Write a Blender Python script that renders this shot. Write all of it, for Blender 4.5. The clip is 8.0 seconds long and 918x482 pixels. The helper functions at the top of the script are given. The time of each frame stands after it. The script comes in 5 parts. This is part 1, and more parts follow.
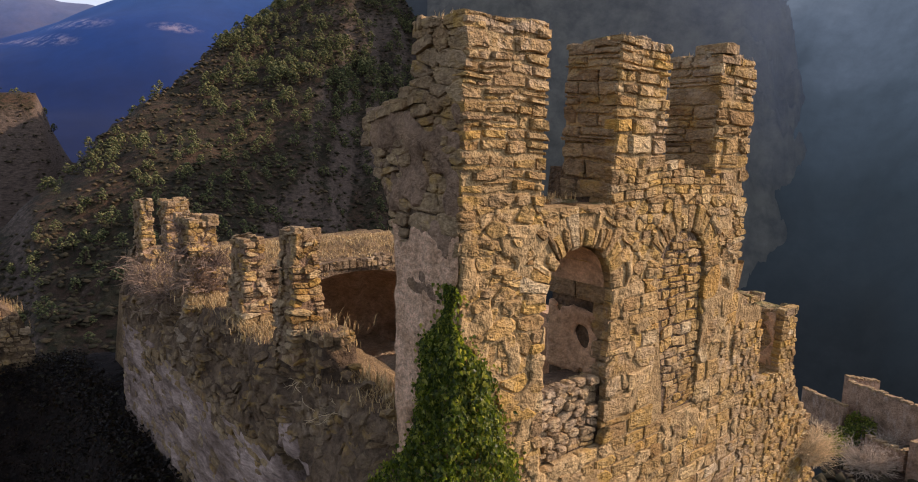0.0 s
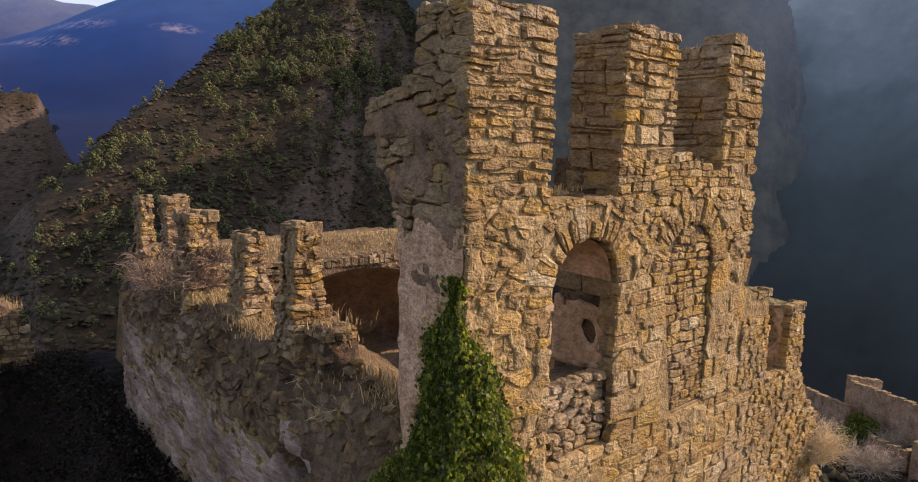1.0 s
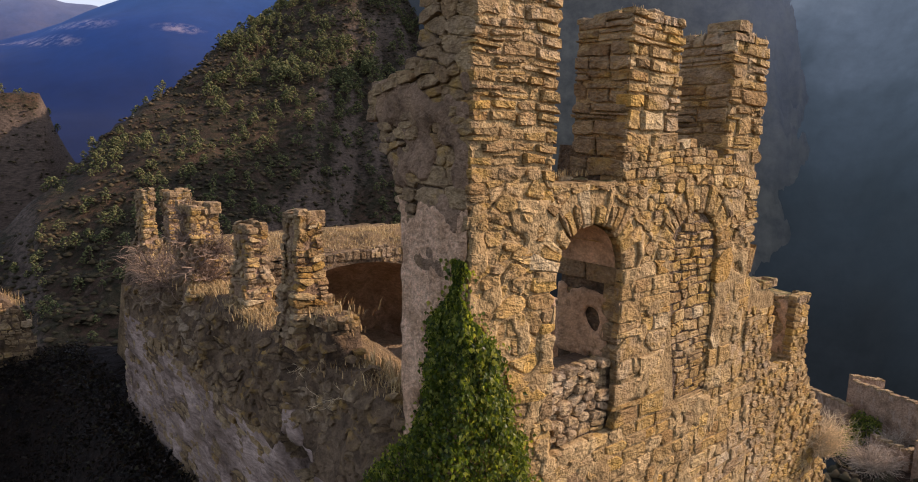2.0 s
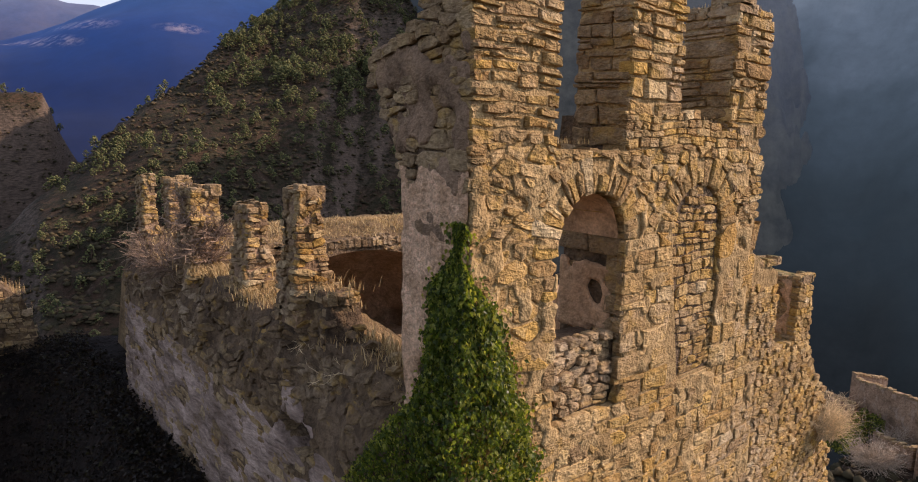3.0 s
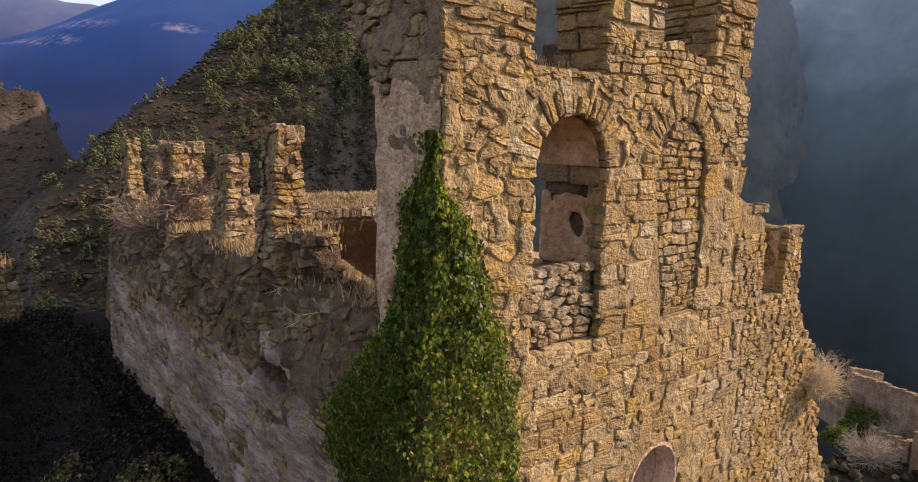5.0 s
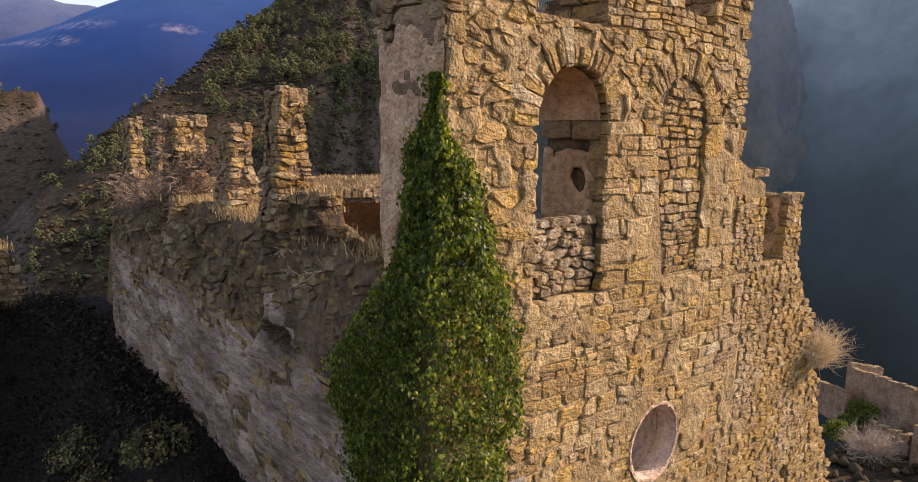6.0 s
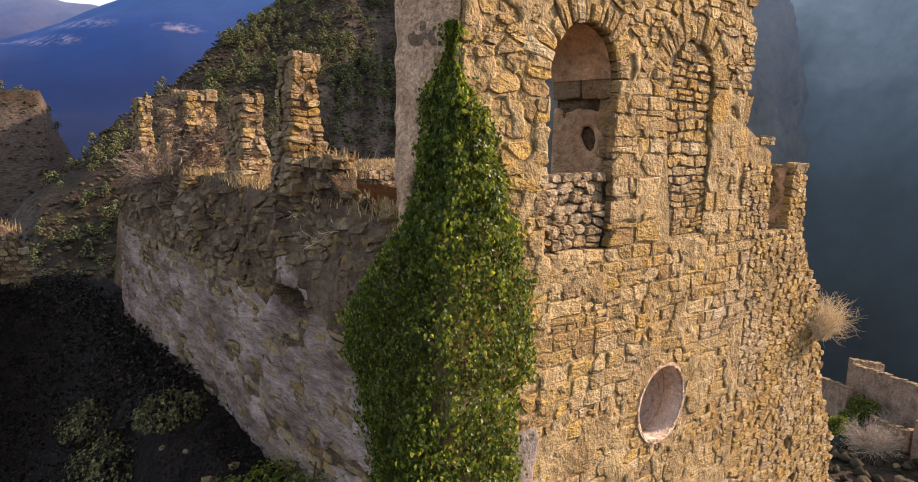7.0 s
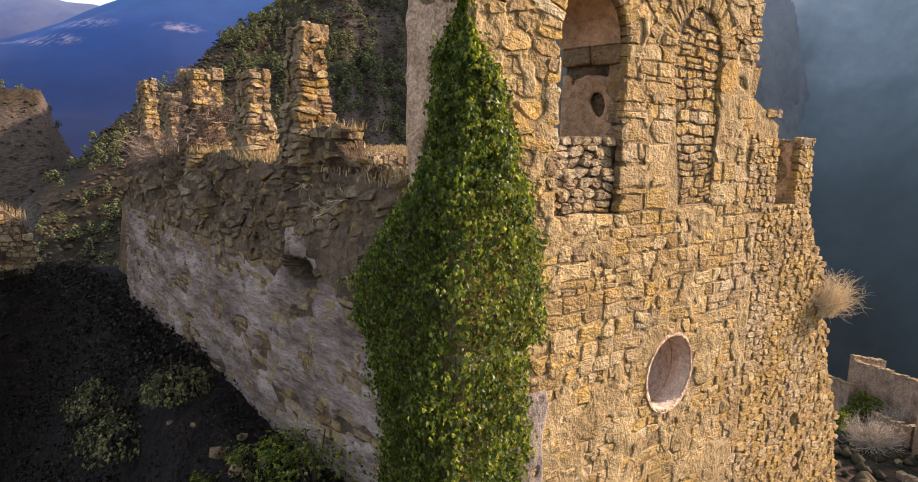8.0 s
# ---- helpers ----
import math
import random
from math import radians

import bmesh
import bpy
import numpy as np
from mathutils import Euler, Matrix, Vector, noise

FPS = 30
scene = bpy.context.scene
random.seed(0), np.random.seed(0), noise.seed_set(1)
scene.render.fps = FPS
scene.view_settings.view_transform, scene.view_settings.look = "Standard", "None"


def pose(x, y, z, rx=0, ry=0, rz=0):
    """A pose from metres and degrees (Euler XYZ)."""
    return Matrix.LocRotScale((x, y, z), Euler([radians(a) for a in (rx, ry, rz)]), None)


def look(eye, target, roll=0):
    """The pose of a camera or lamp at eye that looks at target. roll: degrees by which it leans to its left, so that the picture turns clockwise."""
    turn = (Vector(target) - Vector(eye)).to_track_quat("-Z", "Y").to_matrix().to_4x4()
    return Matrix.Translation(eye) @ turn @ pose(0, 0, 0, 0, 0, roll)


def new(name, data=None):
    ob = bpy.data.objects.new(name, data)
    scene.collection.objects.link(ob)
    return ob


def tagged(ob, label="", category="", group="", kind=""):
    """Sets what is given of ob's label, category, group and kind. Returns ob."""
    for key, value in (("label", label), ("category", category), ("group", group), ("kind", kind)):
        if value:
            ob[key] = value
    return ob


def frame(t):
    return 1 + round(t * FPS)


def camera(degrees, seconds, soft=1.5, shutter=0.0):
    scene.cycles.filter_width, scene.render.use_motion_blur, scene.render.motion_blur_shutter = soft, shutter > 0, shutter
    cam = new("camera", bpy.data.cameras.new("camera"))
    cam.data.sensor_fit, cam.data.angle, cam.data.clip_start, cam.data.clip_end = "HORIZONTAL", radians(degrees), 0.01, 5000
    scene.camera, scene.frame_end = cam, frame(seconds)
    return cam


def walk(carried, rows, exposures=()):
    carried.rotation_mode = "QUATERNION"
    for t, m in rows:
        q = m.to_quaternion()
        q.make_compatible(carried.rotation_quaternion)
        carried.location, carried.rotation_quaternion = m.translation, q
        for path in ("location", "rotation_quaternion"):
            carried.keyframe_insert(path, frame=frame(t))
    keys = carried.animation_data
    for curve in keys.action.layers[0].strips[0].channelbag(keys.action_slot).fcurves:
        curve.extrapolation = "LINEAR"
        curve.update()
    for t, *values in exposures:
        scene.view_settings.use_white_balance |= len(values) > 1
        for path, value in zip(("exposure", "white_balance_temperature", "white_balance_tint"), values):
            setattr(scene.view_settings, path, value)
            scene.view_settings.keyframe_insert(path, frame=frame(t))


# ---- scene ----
cam = camera(70.0, 8.0, 1.05)
PATH = [
    (0, (-0.291, 0.177, 14.134), (0.985, 1.687, 13.83), 1.5),
    (0.5, (-0.251, 0.23, 14.091), (1.022, 1.742, 13.788), 1.5),
    (1, (-0.237, 0.295, 14.024), (1.037, 1.808, 13.721), 1.5),
    (1.5, (-0.24, 0.314, 13.964), (1.033, 1.828, 13.661), 1.5),
    (3, (-0.209, 0.328, 13.502), (1.057, 1.847, 13.199), 1.5),
    (3.5, (-0.146, 0.329, 13.294), (1.119, 1.848, 12.991), 1.5),
    (4, (-0.1, 0.304, 13.099), (1.168, 1.821, 12.797), 1.6),
    (4.5, (-0.015, 0.265, 12.892), (1.256, 1.78, 12.592), 1.5),
    (4.7, (0.012, 0.235, 12.82), (1.282, 1.75, 12.517), 1.7),
    (5.8, (-0.065, 0.119, 12.196), (1.21, 1.632, 11.904), 1.4),
    (6, (-0.101, 0.103, 12.131), (1.171, 1.617, 11.831), 1.5),
    (6.5, (-0.202, 0.051, 11.876), (1.069, 1.566, 11.575), 1.5),
    (7, (-0.329, 0.022, 11.641), (0.941, 1.537, 11.34), 1.6),
    (7.5, (-0.426, 0.04, 11.411), (0.842, 1.556, 11.109), 1.6),
    (8, (-0.453, 0.028, 11.226), (0.816, 1.544, 10.924), 1.6),
]
walk(cam, [(t, look(eye, target, roll)) for t, eye, target, roll in PATH],
     [(0.0, 0.94, 6500, 19), (3.5, 0.99, 6500, 19), (5.5, 1.11, 6500, 18), (6.5, 1.24, 6500, 17), (8.0, 1.52, 6500, 14)])

# ---- world, sun, exposure ----
SUN_SIDE, SUN_UP = radians(26), radians(29)
SUN_TO = Vector((math.cos(SUN_SIDE) * math.cos(SUN_UP), -math.sin(SUN_SIDE) * math.cos(SUN_UP), math.sin(SUN_UP)))
world = bpy.data.worlds.new("world")
scene.world = world
world.use_nodes = True
wn = world.node_tree.nodes
sky = wn.new("ShaderNodeTexSky")
sky.sky_type, sky.sun_disc = "NISHITA", False
sky.sun_elevation, sky.sun_rotation = SUN_UP, math.atan2(SUN_TO.x, SUN_TO.y)
sky.altitude, sky.air_density, sky.dust_density = 900, 0.9, 2.5
veil = wn.new("ShaderNodeHueSaturation")
veil.inputs["Saturation"].default_value = 0.5
world.node_tree.links.new(sky.outputs[0], veil.inputs["Color"])
world.node_tree.links.new(veil.outputs[0], wn["Background"].inputs[0])
wn["Background"].inputs[1].default_value = 0.112
sun = new("sun", bpy.data.lights.new("sun", "SUN"))
sun.data.energy, sun.data.angle, sun.data.color = 2.62, radians(0.53), (1.0, 0.765, 0.58)
sun.matrix_world = look(SUN_TO * 50, (0, 0, 0))


# ---- materials ----
class Nodes:
    """Short hand for a node material."""

    def __init__(self, name, rough=0.9):
        self.m = bpy.data.materials.new(name)
        self.m.use_nodes = True
        self.t = self.m.node_tree
        self.b = self.t.nodes["Principled BSDF"]
        self.b.inputs["Roughness"].default_value = rough
        self.b.inputs["Specular IOR Level"].default_value = 0.2
        self.pos = self.t.nodes.new("ShaderNodeNewGeometry")

    def put(self, socket, value):
        if isinstance(value, bpy.types.NodeSocket):
            self.t.links.new(value, socket)
        else:
            socket.default_value = value

    def noise(self, scale, detail=5.0, rough=0.6, stretch=None, distort=0.0):
        n = self.t.nodes.new("ShaderNodeTexNoise")
        n.inputs["Scale"].default_value, n.inputs["Detail"].default_value = scale, detail
        n.inputs["Roughness"].default_value, n.inputs["Distortion"].default_value = rough, distort
        v = self.pos.outputs["Position"]
        if stretch:
            k = self.t.nodes.new("ShaderNodeVectorMath")
            k.operation = "MULTIPLY"
            self.t.links.new(v, k.inputs[0])
            k.inputs[1].default_value = stretch
            v = k.outputs[0]
        self.t.links.new(v, n.inputs["Vector"])
        return n.outputs["Fac"]

    def cells(self, scale, feature="F1"):
        n = self.t.nodes.new("ShaderNodeTexVoronoi")
        n.feature = feature
        n.inputs["Scale"].default_value = scale
        self.t.links.new(self.pos.outputs["Position"], n.inputs["Vector"])
        return n.outputs["Distance"]

    def within(self, centre, radii):
        """0 at the centre of an ellipsoid, 1 at its edge."""
        v = self.pos.outputs["Position"]
        for kind, k in (("SUBTRACT", centre), ("DIVIDE", radii), ("LENGTH", None)):
            m = self.t.nodes.new("ShaderNodeVectorMath")
            m.operation = kind
            self.t.links.new(v, m.inputs[0])
            if k:
                m.inputs[1].default_value = k
            v = m.outputs["Value"] if kind == "LENGTH" else m.outputs[0]
        return v

    def ramp(self, fac, stops, smooth=True):
        n = self.t.nodes.new("ShaderNodeValToRGB")
        e = n.color_ramp.elements
        while len(e) < len(stops):
            e.new(0.5)
        for k, (p, c) in zip(e, stops):
            k.position = p
            k.color = (c, c, c, 1) if isinstance(c, (int, float)) else (*c, 1)
        n.color_ramp.interpolation = "LINEAR" if smooth else "CONSTANT"
        self.put(n.inputs[0], fac)
        return n.outputs[0]

    def mix(self, fac, a, b, kind="MIX"):
        n = self.t.nodes.new("ShaderNodeMix")
        n.data_type, n.blend_type = "RGBA", kind
        self.put(n.inputs[0], fac)
        for k, v in ((6, a), (7, b)):
            self.put(n.inputs[k], (*v, 1) if isinstance(v, tuple) else v)
        return n.outputs[2]

    def sum(self, a, b, kind="ADD"):
        n = self.t.nodes.new("ShaderNodeMath")
        n.operation = kind
        self.put(n.inputs[0], a)
        self.put(n.inputs[1], b)
        return n.outputs[0]

    def bump(self, height, distance, strength=1.0, below=None):
        n = self.t.nodes.new("ShaderNodeBump")
        n.inputs["Strength"].default_value, n.inputs["Distance"].default_value = strength, distance
        self.put(n.inputs["Height"], height)
        if below is not None:
            self.t.links.new(below, n.inputs["Normal"])
        return n.outputs[0]

    def done(self, colour, normal=None):
        self.put(self.b.inputs["Base Color"], (*colour, 1) if isinstance(colour, tuple) else colour)
        if normal is not None:
            self.t.links.new(normal, self.b.inputs["Normal"])
        return self.m


def masonry(name, palette, island, relief=0.052, stain=0.5, moss=0.0):
    """Weathered stone: each stone its own tone, with grain, pits, stains and lichen."""
    n = Nodes(name)
    if island:
        r = n.pos.outputs["Random Per Island"]
    else:
        r = n.t.nodes.new("ShaderNodeObjectInfo").outputs["Random"]
    c = n.ramp(r, [(i / (len(palette) - 1), p) for i, p in enumerate(palette)])
    grain, chips, worn = n.noise(24, 4.0, 0.55), n.noise(7.5, 5.0, 0.62), n.noise(17, 3.0, 0.6, (0.6, 0.6, 1.3))
    c = n.mix(1.0, c, n.ramp(grain, [(0.30, 0.78), (0.5, 1.0), (0.70, 1.22)]), "MULTIPLY")
    c = n.mix(1.0, c, n.ramp(chips, [(0.30, 0.72), (0.5, 1.0), (0.68, 1.24)]), "MULTIPLY")
    c = n.mix(n.ramp(n.noise(1.1, 5, 0.6), [(0.45, 0.0), (0.7, stain)]), c, (0.20, 0.14, 0.08))
    c = n.mix(n.ramp(n.noise(4.1, 6, 0.65), [(0.54, 0.0), (0.70, 0.65)]), c, (0.53, 0.400, 0.200))
    c = n.mix(n.ramp(n.noise(2.6, 5, 0.62, (1, 1, 1.6)), [(0.54, 0.0), (0.70, 0.62)]), c, (0.48, 0.305, 0.07))
    c = n.mix(n.ramp(n.noise(8.0, 6, 0.72), [(0.60, 0.0), (0.70, 0.6)]), c, (0.09, 0.072, 0.05))
    bloom = n.mix(1.0, n.ramp(n.noise(0.75, 5, 0.6), [(0.52, 0.0), (0.68, 0.55)]), n.ramp(n.noise(6, 5, 0.7), [(0.35, 0.0), (0.6, 1.0)]), "MULTIPLY")
    c = n.mix(bloom, c, (0.56, 0.46, 0.33))
    if moss:
        up = n.t.nodes.new("ShaderNodeSeparateXYZ")
        n.t.links.new(n.pos.outputs["Normal"], up.inputs[0])
        green = n.mix(1.0, n.ramp(up.outputs[2], [(0.55, 0.0), (0.85, moss)]), n.ramp(n.noise(5, 5, 0.65), [(0.38, 0.0), (0.55, 1.0)]), "MULTIPLY")
        c = n.mix(green, c, (0.105, 0.105, 0.030))
    h = n.sum(n.sum(chips, 1.6, "MULTIPLY"), n.sum(grain, 0.38, "MULTIPLY"))
    h = n.sum(h, n.sum(worn, 1.1, "MULTIPLY"))
    return n.done(c, n.bump(h, relief))


OCHRE = [(0.252, 0.178, 0.072), (0.405, 0.285, 0.105), (0.285, 0.212, 0.105), (0.468, 0.350, 0.150), (0.390, 0.250, 0.065), (0.216, 0.160, 0.085),
         (0.450, 0.310, 0.085), (0.342, 0.258, 0.122), (0.270, 0.175, 0.062), (0.495, 0.385, 0.190), (0.360, 0.262, 0.100)]
GREY = [(0.180, 0.129, 0.078), (0.342, 0.249, 0.140), (0.243, 0.172, 0.101), (0.414, 0.310, 0.172), (0.216, 0.133, 0.062), (0.360, 0.267, 0.156), (0.279, 0.189, 0.094)]
EARTHY = [(0.117, 0.082, 0.051), (0.225, 0.159, 0.094), (0.153, 0.103, 0.062), (0.288, 0.215, 0.133), (0.180, 0.116, 0.058), (0.252, 0.181, 0.109)]
EARTHY = [tuple(0.85 * k for k in c) for c in EARTHY]
OCHRE = [tuple(0.9 * k + 0.1 * m for k, m in zip(c, (0.40, 0.262, 0.090))) for c in OCHRE]
OCHRE = [tuple(m + 1.08 * (k - m) for k, m in zip((c[0] * 1.02, c[1] * 0.955, c[2] * 0.98), (0.37, 0.252, 0.105))) for c in OCHRE]
OCHRE += [(0.47, 0.295, 0.075), (0.53, 0.42, 0.25)]
STONE = masonry("ochre stone", OCHRE, False)
STONE_MASS = masonry("ochre stone, many", OCHRE, True)
RUBBLE = masonry("rubble stone", GREY, False)
RUBBLE_MASS = masonry("rubble stone, many", GREY, True)
MOSSY_MASS = masonry("mossy rubble stone, many", GREY, True, moss=0.85)
EARTHY_MASS = masonry("earthy rubble, many", EARTHY, True)


def crumbly(name, light, dark, relief=0.03, rust=(0.36, 0.24, 0.10), rusty=0.4, scale=1.0, flow=None):
    """Old mortar or plaster: blotched, cracked and pitted."""
    n = Nodes(name, 0.95)
    big, mid, fine = n.noise(1.6 * scale, 6, 0.65, flow), n.noise(9 * scale, 4, 0.6, flow), n.noise(32, 3, 0.55, flow)
    c = n.mix(n.ramp(big, [(0.36, 0.0), (0.62, 1.0)]), dark, light)
    c = n.mix(1.0, c, n.ramp(mid, [(0.25, 0.5), (0.5, 0.95), (0.75, 1.2)]), "MULTIPLY")
    c = n.mix(n.ramp(n.noise(2.7 * scale, 5, 0.6, flow or (1, 1, 0.5)), [(0.52, 0.0), (0.72, rusty)]), c, rust)
    h = n.sum(n.sum(mid, 1.3, "MULTIPLY"), n.sum(fine, 0.45, "MULTIPLY"))
    c = n.mix(1.0, c, n.ramp(fine, [(0.3, 0.78), (0.7, 1.15)]), "MULTIPLY")
    return n.done(c, n.bump(h, relief))


MORTAR = crumbly("lime mortar", (0.47, 0.345, 0.175), (0.30, 0.205, 0.095), 0.05)
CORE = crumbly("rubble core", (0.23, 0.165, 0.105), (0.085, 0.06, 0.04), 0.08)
PLASTER = crumbly("pinkish plaster", (0.88, 0.61, 0.41), (0.60, 0.39, 0.24), 0.06, (0.38, 0.24, 0.14), 0.8, 1.7)
LIMEWASH = crumbly("grey-white plaster", (0.52, 0.405, 0.34), (0.18, 0.13, 0.10), 0.06, (0.19, 0.13, 0.08), 0.7, 1.0, (1, 0.4, 1.5))
RENDER = crumbly("rough brown render", (0.36, 0.25, 0.165), (0.20, 0.135, 0.085), 0.06, (0.44, 0.30, 0.15), 0.4)
PATCH = crumbly("grey patch", (0.30, 0.25, 0.21), (0.17, 0.135, 0.11), 0.04)
INNER = crumbly("brown plaster", (0.66, 0.44, 0.27), (0.45, 0.285, 0.165), 0.03)


def soil():
    n = Nodes("dry hillside")
    big, mid, fine, tiny = n.noise(0.018, 6, 0.65), n.noise(0.09, 6, 0.7), n.noise(0.42, 5, 0.65), n.noise(2.2, 5, 0.65)
    c = n.mix(n.ramp(big, [(0.38, 0.0), (0.62, 1.0)]), (0.034, 0.023, 0.016), (0.085, 0.052, 0.031))
    c = n.mix(n.ramp(mid, [(0.45, 0.0), (0.62, 0.8)]), c, (0.034, 0.035, 0.017))
    c = n.mix(n.ramp(mid, [(0.62, 0.0), (0.74, 0.7)]), c, (0.105, 0.08, 0.056))
    c = n.mix(n.ramp(fine, [(0.50, 0.0), (0.58, 0.85)]), c, (0.020, 0.022, 0.011))
    c = n.mix(n.ramp(fine, [(0.30, 0.6), (0.40, 0.0)]), c, (0.12, 0.088, 0.056))
    c = n.mix(1.0, c, n.ramp(tiny, [(0.3, 0.6), (0.7, 1.3)]), "MULTIPLY")
    up = n.t.nodes.new("ShaderNodeSeparateXYZ")
    n.t.links.new(n.pos.outputs["Normal"], up.inputs[0])
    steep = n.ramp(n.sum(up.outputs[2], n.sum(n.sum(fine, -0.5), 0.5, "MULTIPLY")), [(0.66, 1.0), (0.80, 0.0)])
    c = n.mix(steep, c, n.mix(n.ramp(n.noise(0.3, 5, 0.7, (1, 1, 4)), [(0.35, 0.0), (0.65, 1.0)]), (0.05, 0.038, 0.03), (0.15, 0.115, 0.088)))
    # shade below the side wall, put into the soil colour as a dark ellipsoid
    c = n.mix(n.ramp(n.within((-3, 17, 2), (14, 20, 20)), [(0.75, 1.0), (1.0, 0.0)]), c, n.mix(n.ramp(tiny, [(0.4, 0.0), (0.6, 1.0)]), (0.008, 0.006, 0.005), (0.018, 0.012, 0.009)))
    h = n.sum(n.sum(n.sum(mid, 3.0, "MULTIPLY"), n.sum(fine, 2.2, "MULTIPLY")), n.sum(tiny, 0.35, "MULTIPLY"))
    return n.done(c, n.bump(h, 0.4))


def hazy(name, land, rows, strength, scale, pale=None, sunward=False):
    """Distant land with the haze of lit valley air put on it as emission, for the backdrop only. rows: the air's glow
    by height.
    """
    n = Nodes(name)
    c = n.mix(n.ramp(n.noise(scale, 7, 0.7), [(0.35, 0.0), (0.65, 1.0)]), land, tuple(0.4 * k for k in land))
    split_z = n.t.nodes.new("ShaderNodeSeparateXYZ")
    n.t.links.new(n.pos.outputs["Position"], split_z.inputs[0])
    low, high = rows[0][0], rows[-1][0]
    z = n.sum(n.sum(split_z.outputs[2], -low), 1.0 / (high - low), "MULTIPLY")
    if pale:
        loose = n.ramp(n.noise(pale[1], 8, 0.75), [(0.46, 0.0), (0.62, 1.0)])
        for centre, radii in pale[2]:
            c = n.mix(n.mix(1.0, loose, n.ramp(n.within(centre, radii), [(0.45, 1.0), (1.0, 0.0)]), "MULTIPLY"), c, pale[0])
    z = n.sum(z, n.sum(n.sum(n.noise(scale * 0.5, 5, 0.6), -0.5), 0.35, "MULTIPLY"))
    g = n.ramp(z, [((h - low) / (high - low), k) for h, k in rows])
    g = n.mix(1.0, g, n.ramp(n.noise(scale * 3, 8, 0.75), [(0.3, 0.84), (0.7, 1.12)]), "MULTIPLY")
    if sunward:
        # stronger glow towards the sun, for air lit from that side
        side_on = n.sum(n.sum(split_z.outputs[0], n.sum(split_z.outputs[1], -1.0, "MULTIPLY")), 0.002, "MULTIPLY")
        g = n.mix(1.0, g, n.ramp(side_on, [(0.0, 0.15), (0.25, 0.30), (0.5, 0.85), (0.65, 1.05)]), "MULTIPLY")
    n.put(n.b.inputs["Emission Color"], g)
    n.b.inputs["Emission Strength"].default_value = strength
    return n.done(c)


def plain(name, colour, rough=0.9, vary=0.35, scale=6.0, island=False, stops=None):
    n = Nodes(name, rough)
    f = n.pos.outputs["Random Per Island"] if island else n.noise(scale, 5, 0.65)
    lo, hi = tuple(k * (1 - vary) for k in colour), tuple(k * (1 + vary) for k in colour)
    return n.done(n.ramp(f, stops or [(0.2, lo), (0.8, hi)]))


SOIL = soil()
STRAW = plain("dry grass blades", (0.36, 0.26, 0.12), island=True, stops=[(0.0, (0.26, 0.17, 0.08)), (0.5, (0.50, 0.36, 0.17)), (1.0, (0.66, 0.52, 0.28))])
TWIG = plain("bare twigs", (0.16, 0.11, 0.075), island=True)
def leafy_skin(name, stops, random_by, through_light=0.4, gloss=(0.5, 0.2)):
    """Leaves that let some light through."""
    n = Nodes(name, 0.5)
    f = n.pos.outputs["Random Per Island"] if random_by == "island" else n.t.nodes.new("ShaderNodeObjectInfo").outputs["Random"]
    c = n.ramp(f, stops)
    n.done(n.mix(1.0, c, (0.58, 0.62, 0.62), "MULTIPLY"))
    n.b.inputs["Roughness"].default_value, n.b.inputs["Specular IOR Level"].default_value = gloss
    thin = n.t.nodes.new("ShaderNodeBsdfTranslucent")
    n.put(thin.inputs[0], n.mix(1.0, c, (1.65, 1.65, 0.65), "MULTIPLY"))
    both = n.t.nodes.new("ShaderNodeMixShader")
    both.inputs[0].default_value = through_light
    n.t.links.new(n.b.outputs[0], both.inputs[1])
    n.t.links.new(thin.outputs[0], both.inputs[2])
    n.t.links.new(both.outputs[0], n.t.nodes["Material Output"].inputs[0])
    return n.m


IVY_STOPS = [(0.0, (0.036, 0.062, 0.013)), (0.45, (0.118, 0.170, 0.026)), (0.8, (0.265, 0.300, 0.048)), (1.0, (0.50, 0.49, 0.14))]
IVY = leafy_skin("ivy leaves", IVY_STOPS, "island", 0.5, (0.40, 0.36))
PINE = plain("pine needles", (0.05, 0.07, 0.028), island=True, stops=[(0.0, (0.05, 0.065, 0.028)), (0.6, (0.12, 0.135, 0.055)), (1.0, (0.24, 0.225, 0.095))])
SCRUB = plain("scrub leaves", (0.07, 0.06, 0.035), island=True, stops=[(0.0, (0.032, 0.030, 0.016)), (0.5, (0.062, 0.054, 0.029)), (1.0, (0.115, 0.085, 0.046))])
BARK = plain("bark", (0.09, 0.065, 0.045))


# ---- mesh helpers ----
def raw(name, verts, faces, material, parent=None, smooth=False, label="", kind=""):
    """One mesh object from lists made in a loop."""
    me = bpy.data.meshes.new(name)
    me.from_pydata(verts, [], faces)
    me.materials.append(material)
    if smooth:
        me.polygons.foreach_set("use_smooth", [True] * len(me.polygons))
    me.update()
    ob = new(name, me)
    ob.parent = parent
    return tagged(ob, label=label, kind=kind)


def part(name, bm, material, parent, label="", smooth=False):
    me = bpy.data.meshes.new(name)
    bm.to_mesh(me)
    bm.free()
    me.materials.append(material)
    if smooth:
        me.polygons.foreach_set("use_smooth", [True] * len(me.polygons))
    ob = new(name, me)
    ob.parent = parent
    return tagged(ob, label=label)


